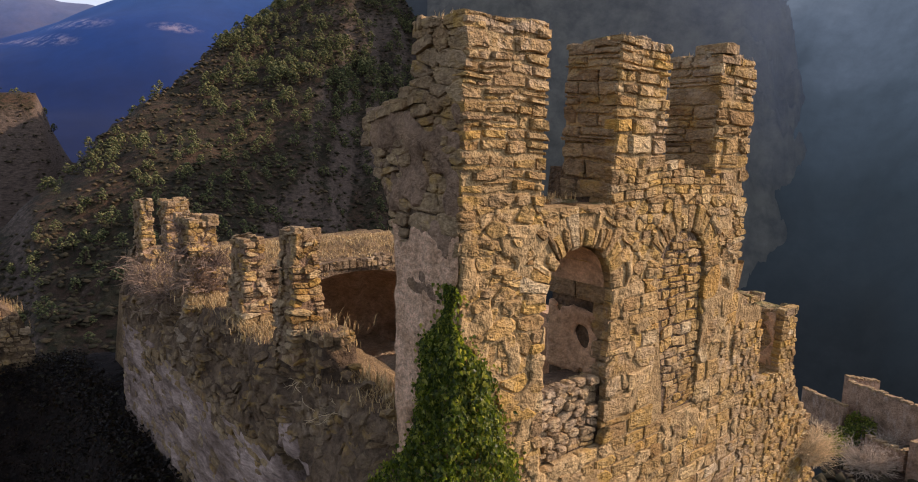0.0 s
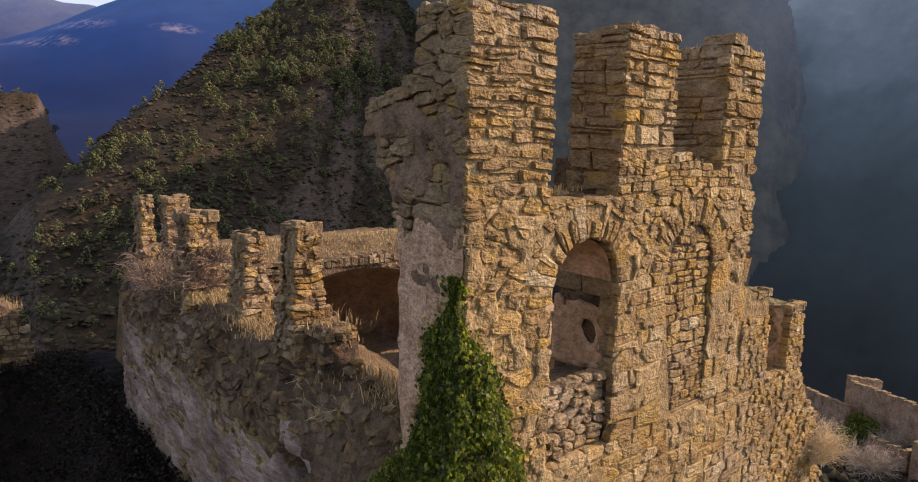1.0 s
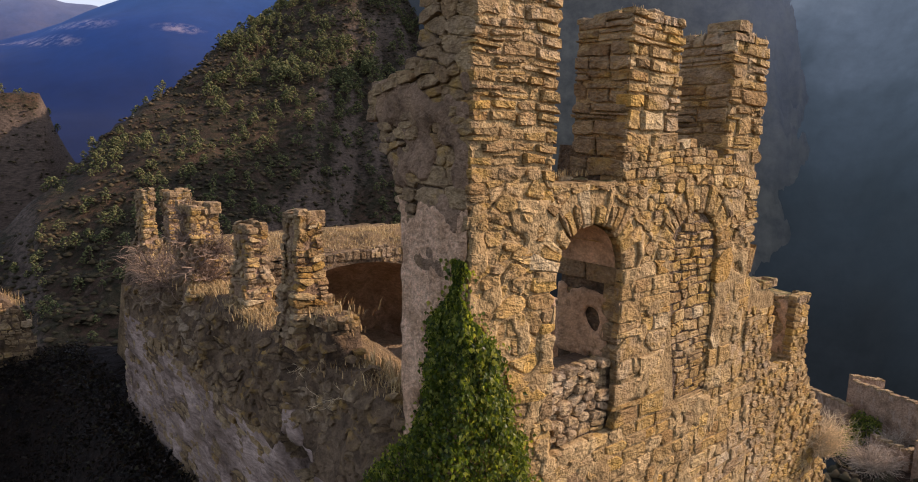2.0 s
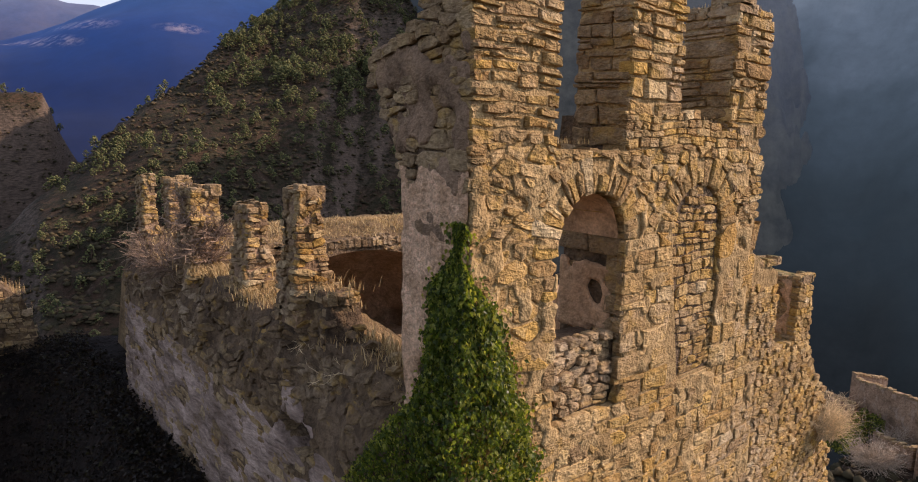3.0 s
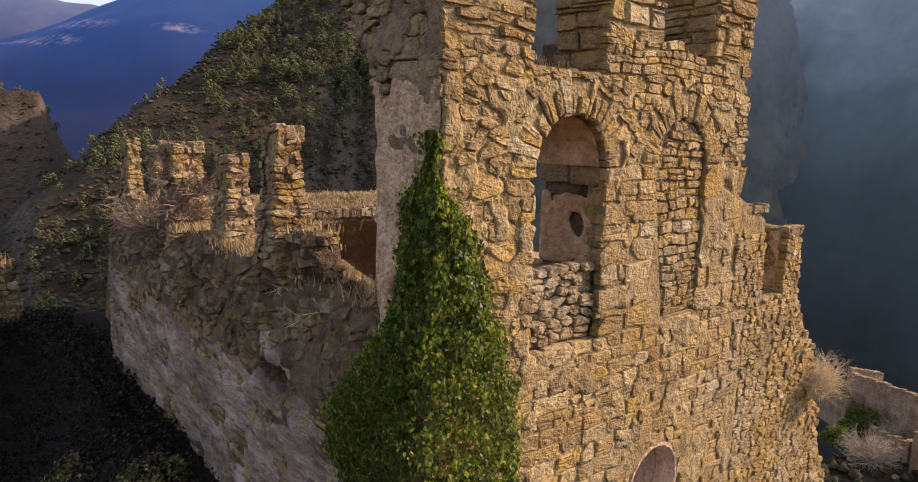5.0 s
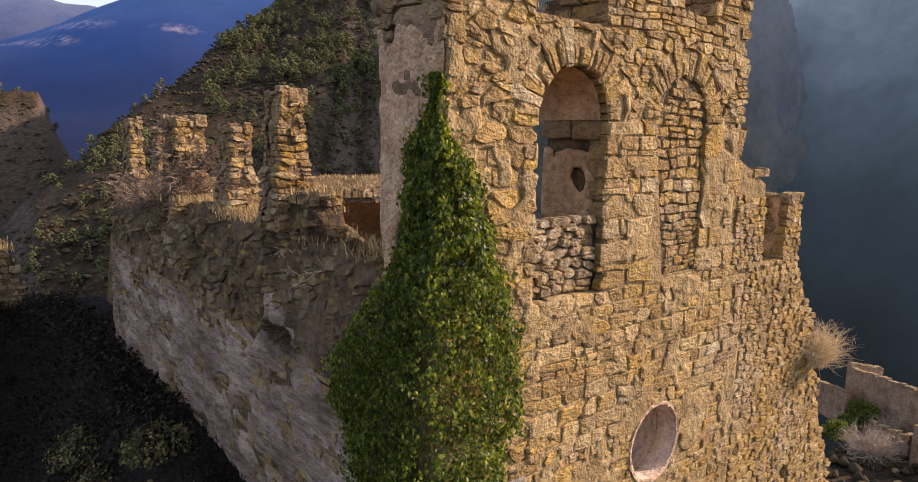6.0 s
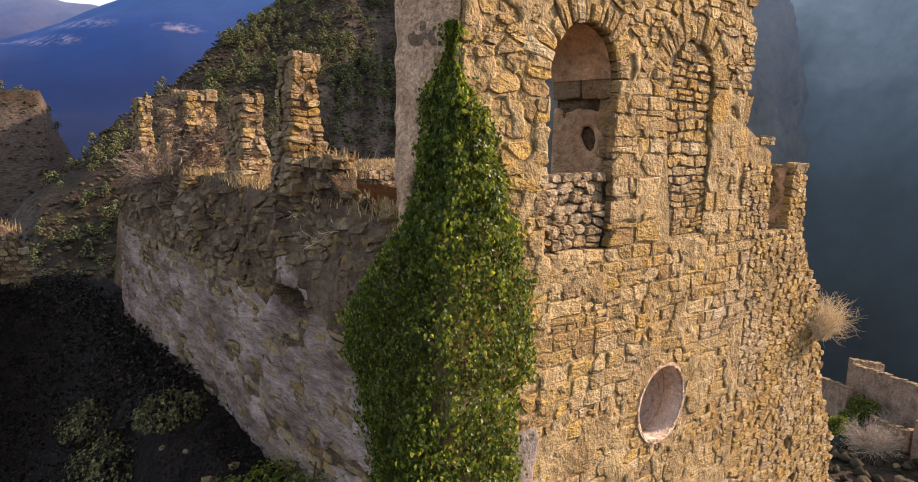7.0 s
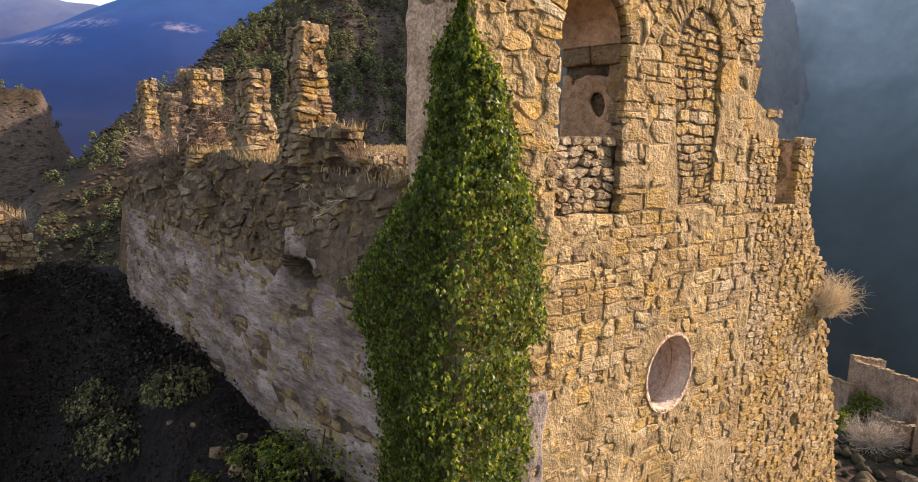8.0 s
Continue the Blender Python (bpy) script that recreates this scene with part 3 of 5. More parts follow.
def out_of_arches(p, q):
    for (cx, cz), r in ((A1, R1), (A2, R2)):
        d = math.hypot(p - cx, q - cz)
        if d < r and q > cz - 0.02:
            p, q = cx + (p - cx) * r / d, cz + (q - cz) * r / d
    d = math.hypot(p - OC[0], q - OC[1])
    if d < R_OC + 0.05:
        p, q = OC[0] + (p - OC[0]) * (R_OC + 0.05) / d, OC[1] + (q - OC[1]) * (R_OC + 0.05) / d
    return p, q


def clear(p, q):
    for (cx, cz), r in ((A1, R1 - 0.07), (A2, R2 - 0.07)):
        if q > cz - 0.02 and math.hypot(p - cx, q - cz) < r:
            return False
    return math.hypot(p - OC[0], q - OC[1]) > R_OC


one = single_for(wall_front, STONE)
near_pick = lambda u, v: u < 7.3 and v > 9.6
# merlons
merlons = []
for rect in ((CX, 4.84, 13.45, 15.31), (5.98, 7.03, 13.85, 15.36), (8.2, 9.2, 13.66, 15.37)):
    u0, u1, v0, v1 = rect
    bm = solid([(u0 + 0.04, v0 - 0.02), (u0 + 0.04, v1 - 0.08), (u1 - 0.04, v1 - 0.06), (u1 - 0.03, v0 - 0.02)], [], front_core, TM - 0.06)
    merlons.append(part("merlon", bm, MORTAR, wall_front, "tall broken merlon of rough stones"))
    lay(front, rect, (0.09, 0.27), (0.17, 0.55), rng, front_mass, near_pick, one, 0.010, (-0.015, 0.034), 0.16, 0.05, halve=0.42, bulge=0.030)
# above and between the arches
lay(front, (CX, 9.24, 12.46, 13.47), (0.08, 0.19), (0.13, 0.38), rng, front_mass, near_pick, one, 0.009, (-0.015, 0.024), 0.1, 0.11, clear, out_of_arches, halve=0.40, bulge=0.024, wild=0.13)
lay(front, (5.95, 9.15, 13.47, 13.92), (0.07, 0.15), (0.14, 0.36), rng, front_mass, near_pick, one, 0.005, (-0.01, 0.022), 0.1, 0.08,
    lambda u, v: v < 13.95 - 0.19 * max(u - 7.0, 0), None, 0.36)
# beside the window: large worn blocks, half buried in mortar
lay(front, (CX, 4.97, 10.42, 12.46), (0.12, 0.30), (0.20, 0.62), rng, front_mass, near_pick, one, 0.009, (-0.020, 0.016), 0.1, 0.09, halve=0.40, bulge=0.020, wild=0.09)
lay(front, (6.08, 7.14, 10.42, 12.46), (0.17, 0.30), (0.26, 0.60), rng, front_mass, near_pick, one, 0.005, (-0.005, 0.015), 0.1, 0.02, clear, out_of_arches)
lay(front, (8.2, 9.3, 10.42, 12.46), (0.2, 0.36), (0.25, 0.5), rng, front_mass, None, None, 0.004, (-0.012, 0.008), 0.1, 0.02, clear, out_of_arches, 0.1, 0.008)
# dressed courses below
lay(front, (CX, 9.7, 8.62, 10.42), (0.16, 0.24), (0.20, 0.58), rng, front_mass, near_pick, one, 0.008, (-0.006, 0.008), 0.1, 0.025, halve=0.08, bulge=0.012)
# rough weathered lower wall
lay(front, (CX, 9.7, 3.0, 8.62), (0.11, 0.22), (0.18, 0.50), rng, front_mass, None, None, 0.007, (-0.012, 0.004), 0.1, 0.05, clear, out_of_arches, 0.2, 0.012)


# small rubble to the right
def in_right(u, v):
    if u > blend(RIGHT, v) - 0.02 or v > 12.02 - 0.4 * max(u - 9.3, 0) and u < 10.5:
        return False
    if 10.2 < u < 10.92 and v > 10.36:
        return False
    if abs(u - 11.86) < 0.13 and abs(v - 6.26) < 0.18 or abs(u - 12.23) < 0.15 and abs(v - 5.3) < 0.22:
        return False
    return v < 11.45


lay(front, (9.24, 10.18, 10.3, 12.1), (0.08, 0.16), (0.09, 0.24), rng, front_mass, None, None, 0.005, (-0.005, 0.025), 0.12, 0.04, in_right, halve=0.35, wild=0.14)
lay(front, (10.92, 11.5, 10.3, 11.45), (0.08, 0.16), (0.09, 0.24), rng, front_mass, None, None, 0.005, (-0.005, 0.025), 0.12, 0.04, in_right, halve=0.35, wild=0.14)
lay(front, (9.7, 14.8, 3.0, 10.34), (0.07, 0.17), (0.10, 0.32), rng, front_mass, None, None, 0.009, (-0.014, 0.030), 0.14, 0.08, in_right, halve=0.35, wild=0.13)
def pointed(u, v):
    """Where mortar still covers the joints of the front."""
    if not clear(u, v) or (4.95 < u < 6.1 and v > 10.38) or (7.1 < u < 8.22 and v > 10.38):
        return False
    if v > 10.3 and u > 9.1:
        return False
    k = 0.10 if v < 8.6 else -0.24 if v < 10.4 else 0.14 if u < 4.97 else -0.12 if u < 7.1 else 0.05
    if v > 12.5:
        k = -0.12
    return nz(u, v, 4, 1.6) + 0.7 * nz(u, v, 9, 5.5) < k


sheet("pointing", front, CX + 0.03, 9.7, 3.0, 13.3, 0.04, pointed, MORTAR, wall_front, "crumbling lime mortar over the joints", 0.03, 0.002, 0.0)
front_mass.make("masonry", STONE_MASS, wall_front, label="rough ochre rubble and dressed blocks")

# arch stones, running through the wall
for (cx, cz), r_out, count in ((A1, R1, 19), (A2, R2, 17)):
    a = 0.0
    cuts = [0.0]
    while len(cuts) < count:
        cuts.append(cuts[-1] + rng.uniform(0.6, 1.4))
    cuts = [c / (cuts[-1] + 0.9) * math.pi for c in cuts] + [math.pi]
    for a, b in zip(cuts, cuts[1:]):
        r0, r1 = R_IN + rng.uniform(-0.01, 0.03), r_out - rng.uniform(-0.10, 0.26) * 0.8
        g = 0.010
        a, b = a + rng.uniform(-0.012, 0.012), b + rng.uniform(-0.012, 0.012)
        corners = [(r0, a + g), (r0, b - g), ((r0 + r1) / 2, b - g * 0.8), (r1, b - g * 0.6), (r1 + 0.02, (a + b) / 2), (r1, a + g * 0.6), ((r0 + r1) / 2, a + g * 0.8)]
        pts = [(cx + r * math.cos(t), cz + r * math.sin(t)) for r, t in corners]
        pts = [(p + rng.gauss(0, 0.008), q + rng.gauss(0, 0.008)) for p, q in pts]
        n, o = len(pts), rng.uniform(-0.012, 0.024)
        mu, mv = sum(p for p, _ in pts) / n, sum(q for _, q in pts) / n
        vs = [front.at(p, q, -T + 0.05) for p, q in pts] + [front.at(p, q, o - 0.02) for p, q in pts]
        vs += [front.at(mu + (p - mu) * 0.75, mv + (q - mv) * 0.82, o + rng.uniform(-0.008, 0.008)) for p, q in pts] + [front.at(mu, mv, o + 0.006)]
        fs = []
        for i in range(n):
            k = (i + 1) % n
            fs += [(k, i, n + i, n + k), (n + k, n + i, 2 * n + i, 2 * n + k), (2 * n + k, 2 * n + i, 3 * n)]
        fs.append(tuple(range(n)))
        raw("voussoir", vs, fs, STONE, wall_front, False)

bm = bmesh.new()
for k in range(25):
    a = math.pi * k / 24
    for d in (0.10, 0.35, 0.7, T - 0.03):
        q = R_IN - 0.012 + 0.012 * nz(k, d * 4, 2, 0.7)
        bm.verts.new((A1[0] + q * math.cos(a), F + d, A1[1] + q * math.sin(a)))
bm.verts.ensure_lookup_table()
for k in range(24):
    for i in range(3):
        bm.faces.new([bm.verts[j] for j in (k * 4 + i, k * 4 + i + 1, k * 4 + i + 5, k * 4 + i + 4)])
part("soffit", bm, INNER, wall_front, "brown plaster under the arch", True)

# rubble filling of the two windows
fill_mass = Mass()
fill_face = Face((0, F + 0.09, 0), (1, 0, 0), (0, 0, 1), (0, -1, 0))
bm = solid([(4.86, 10.38), (6.2, 10.38), (6.2, 11.22), (4.86, 11.28)], [], Face((0, F + 0.15, 0), (1, 0, 0), (0, 0, 1), (0, -1, 0)), 0.5)
infill_1 = part("infill", bm, CORE, wall_front, "loose grey rubble filling a window sill")
lay(fill_face, (4.98, 6.07, 10.42, 11.32), (0.08, 0.19), (0.09, 0.30), rng, fill_mass, lambda u, v: True, single_for(infill_1, RUBBLE), 0.007, (-0.05, 0.035), 0.16, 0.06, halve=0.35, bulge=0.025, wild=0.12)
bm = solid(arch(A2[0], A2[1], R_IN, 10.42, 0.36), [], Face((0, F + 0.055, 0), (1, 0, 0), (0, 0, 1), (0, -1, 0)), 0.55)
infill_2 = part("infill", bm, CORE, wall_front, "rough rubble walling up an arched window")
lay(Face((0, F + 0.035, 0), (1, 0, 0), (0, 0, 1), (0, -1, 0)), (7.1, 8.22, 10.45, 13.02), (0.08, 0.18), (0.12, 0.36), rng, fill_mass, lambda u, v: True,
    single_for(infill_2, STONE), 0.008, (-0.012, 0.02), 0.12, 0.10,
    lambda u, v: (math.hypot(u - A2[0], v - A2[1]) < R_IN - 0.03 or v < A2[1]) and u > 7.1 + 0.36 * max(12.46 - v, 0) / 2.0, None, halve=0.35, bulge=0.018)

# reveals: window jamb, merlon sides, the notch
reveal_mass = Mass()


def side(x):
    return Face((x, 0, 0), (0, 1, 0), (0, 0, 1), (-1, 0, 0))


lay(side(6.09), (F + 0.02, F + T - 0.04, 12.2, 12.45), (0.25, 0.25), (0.5, 0.75), rng, reveal_mass, None, None, 0.008, (-0.01, 0.01), 0.1, 0.015, None, None, 0)
lay(side(6.10), (F + 0.01, F + 0.28, 11.2, 12.2), (0.2, 0.36), (0.27, 0.27), rng, reveal_mass, None, None, 0.006, (0.0, 0.015), 0.1, 0.015, None, None, 0)
lay(side(6.13), (F + 0.28, F + T - 0.04, 11.2, 12.05), (0.14, 0.3), (0.2, 0.5), rng, reveal_mass, None, None, 0.008, (-0.03, 0.01), 0.05, 0.02,
    lambda u, v: not (5.18 < u < 5.42 and 11.55 < v < 11.9))
sheet("jamb_plaster", side(6.13), F + 0.2, F + T - 0.05, 11.2, 12.12, 0.03,
      lambda u, v: math.hypot((u - 5.30) / 0.12, (v - 11.72 - 0.4 * (u - 5.3)) / 0.15) > 1 + 0.3 * nz(u, v, 2, 6) and v < 12.10 + 0.14 * nz(u, v, 5, 4) and nz(u, v, 3, 5) < 0.45,
      INNER, wall_front, "brown plaster left in the window jamb", 0.02, 0.03)
sheet("notch_plaster", side(10.95), F + 0.12, F + T - 0.05, 10.4, 11.36, 0.035, lambda u, v: nz(u, v, 5, 2.2) + 0.5 * nz(u, v, 1, 6) < 0.22, INNER, wall_front,
      "reddish brown plaster in the notch", 0.02, 0.03)
# merlon sides use the darker rubble palette: part of their shade is colour
merlon_mass = Mass()
for x, z0, z1 in ((5.98, 13.47, 15.32), (8.2, 13.68, 15.33)):
    lay(side(x), (F + 0.01, F + TM - 0.02, z0, z1), (0.11, 0.25), (0.22, 0.60), rng, merlon_mass, None, None, 0.008, (-0.015, 0.026), 0.1, 0.045, halve=0.4, bulge=0.022)
merlon_mass.make("merlon_sides", RUBBLE_MASS, wall_front, label="brown flat-laid stones of the merlon sides, palette darkened for shade")
lay(side(10.95), (F, F + T - 0.05, 10.34, 11.4), (0.10, 0.2), (0.15, 0.35), rng, reveal_mass, None, None, 0.009, (0.0, 0.03), 0.1, 0.02)
lay(side(CX), (F, F + TM, 13.0, 15.29), (0.12, 0.28), (0.18, 0.5), rng, reveal_mass, None, None, 0.006, (-0.012, 0.022), 0.1, 0.06, halve=0.35, wild=0.10)
reveal_mass.make("reveal_masonry", RUBBLE_MASS, wall_front, label="brown stones of merlon sides and window jamb")

# flat stones on the tops
top_mass = Mass()
for x0, x1, z in ((CX - 0.06, 4.86, 15.28), (5.94, 7.06, 15.33), (8.14, 9.22, 15.34), (4.84, 5.95, 13.45), (9.26, 10.2, 11.8), (10.9, 11.5, 11.38), (7.05, 8.08, 13.78)):
    lay(Face((0, 0, z), (1, 0, 0), (0, 1, 0), (0, 0, 1)), (x0 + 0.05, x1 - 0.03, F - 0.015, F + (TM if z > 14 else T)), (0.2, 0.42), (0.16, 0.5), rng, top_mass, None, None, 0.008,
        (-0.03, 0.06), 0.08, 0.06, bulge=0.02)
lay(Face((0, 0, 15.46), (1, 0, 0), (0, 1, 0), (0, 0, 1)), (8.3, 8.8, F + 0.05, F + 0.5), (0.5, 0.5), (0.5, 0.5), rng, top_mass, None, None, 0.0, (0.08, 0.1), 0.06, 0.03)
top_mass.make("coping", MOSSY_MASS, wall_front, label="mossy flat stones on the broken tops")

# the plastered reveal of the round window
bm = bmesh.new()
n = 40
loops = []
for d, r in ((-0.015, R_OC + 0.05), (0.02, R_OC - 0.01), (0.30, R_OC - 0.005), (T - 0.02, R_OC + 0.44)):
    loops.append([bm.verts.new((OC[0] + (r + 0.012 * nz(i, d, 3)) * math.cos(2 * math.pi * i / n), F + d, OC[1] + (r + 0.012 * nz(i, d, 7)) * math.sin(2 * math.pi * i / n)))
                  for i in range(n)])
for a, b in zip(loops, loops[1:]):
    for i in range(n):
        bm.faces.new((a[i], a[(i + 1) % n], b[(i + 1) % n], b[i]))
part("oculus_reveal", bm, crumbly("worn reveal plaster", (0.74, 0.58, 0.46), (0.58, 0.44, 0.34), 0.03), wall_front, "pale plaster reveal of a round window", True)
sheet("oculus_rim", front, OC[0] - 0.75, OC[0] + 0.75, OC[1] - 0.75, OC[1] + 0.75, 0.022,
      lambda u, v: R_OC - 0.005 < math.hypot(u - OC[0], v - OC[1]) < R_OC + 0.055 + 0.05 * nz(u, v, 3, 7), PLASTER, wall_front, "pale plaster rim", 0.012, 0.012)
sheet("grey_patch", front, 4.3, 5.2, 6.0, 8.6, 0.04, lambda u, v: u < 5.0 + 0.12 * nz(u, v, 1, 2.5) and v < 8.45 + 0.1 * nz(u, v, 4, 3) and nz(u, v, 6, 3) < 0.5, PATCH,
      wall_front, "grey plaster patch", 0.02, 0.025)

# ---- broken end of the tower, with the stump of the side wall ----
end = side(CX + 0.03)
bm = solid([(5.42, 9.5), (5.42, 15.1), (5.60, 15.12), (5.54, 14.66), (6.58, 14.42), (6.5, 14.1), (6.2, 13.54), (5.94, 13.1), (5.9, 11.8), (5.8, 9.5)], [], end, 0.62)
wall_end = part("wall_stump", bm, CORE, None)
tagged(wall_end, "broken stump of side wall with pinkish plaster, edged with ivy", "wall stump", kind="structure")
stump_mass = Mass()
STUMP = [(9.5, 5.8), (11.8, 5.92), (13.1, 5.97), (13.54, 6.2), (14.1, 6.52), (14.46, 6.62), (14.5, 6.3), (14.66, 5.6), (15.3, 5.72)]
lay(side(CX), (F + TM, 6.75, 13.0, 15.2), (0.09, 0.22), (0.12, 0.34), rng, stump_mass, None, None, 0.006, (-0.02, 0.035), 0.16, 0.07,
    lambda u, v: u < blend(STUMP, v), None, halve=0.35, wild=0.14)
stump_mass.make("masonry", RUBBLE_MASS, wall_end, label="brown rubble of the broken stump")
slab_mass = Mass()
lay(Face((CX - 0.05, 5.5, 14.62), (1, 0, 0), (0, 0.978, -0.208), (0, 0.208, 0.978)), (0, 0.65, 0, 1.06), (0.2, 0.38), (0.28, 0.4), rng, slab_mass, None, None, 0.008, (-0.02, 0.03), 0.12, 0.05, halve=0, wild=0.12)
slab_mass.make("ledge_slabs", MOSSY_MASS, wall_end, label="mossy flat ledge stones")


sheet("plaster", side(CX), F + 0.03, 6.2, 10.35, 13.4, 0.045,
      lambda u, v: u < blend(STUMP, v) - 0.03 + 0.05 * nz(u, v, 1, 5) and v > 10.5 + 0.25 * nz(u, v, 3, 4) and v < 13.2 + 0.22 * nz(u, v, 6, 3)
      and nz(u, v, 9, 3.2) + 0.4 * nz(u, v, 3, 9) < 0.44, PLASTER, wall_end, "pinkish plaster on the wall's end", 0.02, 0.03)

sheet("brown_render", side(CX), F + 0.04, 6.6, 12.5, 14.75, 0.045,
      lambda u, v: u < blend(STUMP, v) - 0.10 + 0.05 * nz(u, v, 4, 5) and nz(u, v, 6, 2.0) + 0.5 * nz(u, v, 2, 6) < 0.10 - 0.3 * (v > 14.2), RENDER, wall_end,
      "rough brown render between the stones", 0.035, 0.024)

# ---- left side wall ----
TOP = [(5.6, 10.4), (6.3, 10.5), (7.0, 10.62), (7.6, 10.72), (8.06, 10.8), (8.14, 11.32), (8.3, 11.36), (9.1, 11.36), (9.5, 11.15), (9.9, 10.8), (11, 10.85), (12, 10.9), (13.4, 10.85), (14.6, 10.75), (16.2, 10.8), (18.0, 10.95), (18.4, 10.7)]


NICHE = (8.53, 9.33)


def outer(y, z):
    """How far out the weathered outer face of the side wall stands."""
    t = min(max((z - 9.25) / 1.9, 0), 1)
    return 3.70 + (0.36 + 0.5 * step(8.2, 6.0, y)) * t ** 1.3 + 0.26 * nz(y, z, 4, 1.1) * (0.10 + min(1, 3 * t)) + 0.10 * nz(y, z, 9, 3.6) * (0.15 + min(1, 3 * t)) \
        + 0.9 * step(1.0, 0.75, math.hypot((y - NICHE[0]) / 0.55, (z - NICHE[1]) / (0.20 if z > NICHE[1] else 0.30)))


def side_wall():
    ys = [5.6 + 0.1 * i for i in range(128)]
    verts, faces = [], []
    outs, ups, n = 56, 5, 0
    for y in ys:
        top = blend(TOP, y) + 0.10 * nz(y, 0, 1, 2.2) + 0.05 * nz(y, 0, 6, 7)
        col = [(outer(y, 4.0 + (top - 4.0) * i / outs), y, 4.0 + (top - 4.0) * i / outs) for i in range(outs + 1)]
        x0 = col[-1][0]
        col += [(x0 + (4.5 - x0) * i / ups, y, top + 0.06 * nz(x0 + i, y, 2, 3)) for i in range(1, ups + 1)]
        col += [(4.5 + 0.05 * nz(y, i, 3, 3), y, top - (top - 4.0) * i / 8) for i in range(1, 9)]
        n = len(col)
        verts += col
    for i in range(len(ys) - 1):
        faces += [(i * n + k, i * n + k + 1, (i + 1) * n + k + 1, (i + 1) * n + k) for k in range(n - 1)]
    faces += [tuple(range(n)), tuple(reversed(range((len(ys) - 1) * n, len(ys) * n)))]
    return raw("wall_left", verts, faces, CORE, None, True)


wall_left = tagged(side_wall(), "weathered side wall with grey plaster below crumbling brown rubble", "castle wall", kind="structure")


class Skin(Face):
    """The uneven outer face of the side wall."""

    def at(self, a, b, d):
        return (outer(a, b) - d, a, b)


skin = Skin((0, 0, 0), (0, 1, 0), (0, 0, 1), (-1, 0, 0))
left_mass = Mass()
lay(skin, (5.7, 18.35, 9.2, 11.4), (0.08, 0.20), (0.14, 0.46), rng, left_mass, None, None, 0.010, (-0.05, 0.07), 0.12, 0.16,
    lambda u, v: v < blend(TOP, u) - 0.03 and nz(u, v, 3, 1.8) < 0.42 and math.hypot((u - NICHE[0]) / 0.5, (v - NICHE[1]) / 0.25) > 1, None, halve=0.35, bulge=0.022, wild=0.16)
low_mass = Mass()
lay(skin, (5.7, 18.35, 6.0, 9.3), (0.10, 0.2), (0.2, 0.55), rng, low_mass, None, None, 0.012, (-0.02, 0.045), 0.12, 0.05, halve=0.3)
lay(Face((0, 8.09, 0), (1, 0, 0), (0, 0, 1), (0, -1, 0)), (3.96, 4.50, 10.62, 11.34), (0.06, 0.14), (0.10, 0.24), rng, low_mass, None, None, 0.010, (-0.07, 0.05), 0.16, 0.05, bulge=0.028)
lay(Face((4.52, 0, 0), (0, 1, 0), (0, 0, 1), (1, 0, 0)), (8.1, 10.4, 10.3, 11.34), (0.08, 0.18), (0.15, 0.4), rng, low_mass, None, None, 0.010, (-0.04, 0.05), 0.16, 0.06, lambda u, v: v < blend(TOP, u), bulge=0.028)
lay(Face((0, 0, 11.36), (1, 0, 0), (0, 1, 0), (0, 0, 1)), (3.98, 4.50, 8.08, 9.2), (0.13, 0.24), (0.12, 0.24), rng, low_mass, None, None, 0.010, (-0.07, 0.06), 0.14, 0.06, bulge=0.03)
low_mass.make("lower_masonry", RUBBLE_MASS, wall_left, label="pale rubble of the broken end and below worn plaster")
left_mass.make("masonry", EARTHY_MASS, wall_left, label="brown crumbling rubble")
sheet("plaster", skin, 6.3, 18.3, 6.2, 10.3, 0.07,
      lambda u, v: v < blend([(6.3, 8.6), (7.1, 8.95), (7.7, 9.35), (8.85, 10.1), (9.2, 9.3), (9.3, 9.1), (10.4, 9.15), (12, 9.22), (14.6, 9.3), (18.6, 9.35)], u) + 0.10 * nz(u, 0, 3, 0.9) + 0.07 * nz(u, v, 5, 4) and nz(u * 0.5, v, 2, 1.4) + 0.6 * nz(u * 0.4, v, 7, 5) < 0.30
      and math.hypot((u - NICHE[0]) / 0.5, (v - NICHE[1]) / 0.2) > 1,
      LIMEWASH, wall_left, "grey-white plaster, patchy", 0.055, 0.035)


def bank_z(x, y):
    return 10.62 - 0.62 * max(x - 4.45, 0) ** 1.1 + 0.45 * step(7.8, 8.8, y) - 0.25 * step(7.0, 6.0, y) + 0.12 * nz(x, y, 2, 2.5) + 0.05 * nz(x, y, 5, 7)


bank_v = [(4.30 + 0.09 * i, 5.97 + 0.09 * k, bank_z(4.30 + 0.09 * i, 5.97 + 0.09 * k) if 0 < i < 27 and 0 < k < 39 else 8.0) for i in range(28) for k in range(40)]
bank_f = [(i * 40 + k, (i + 1) * 40 + k, (i + 1) * 40 + k + 1, i * 40 + k + 1) for i in range(27) for k in range(39)]
DRY = crumbly("dry turf", (0.30, 0.21, 0.11), (0.13, 0.09, 0.05), 0.12)
raw("earth_bank", bank_v, bank_f, DRY, wall_left, True, "dry earth heaped inside the broken wall")


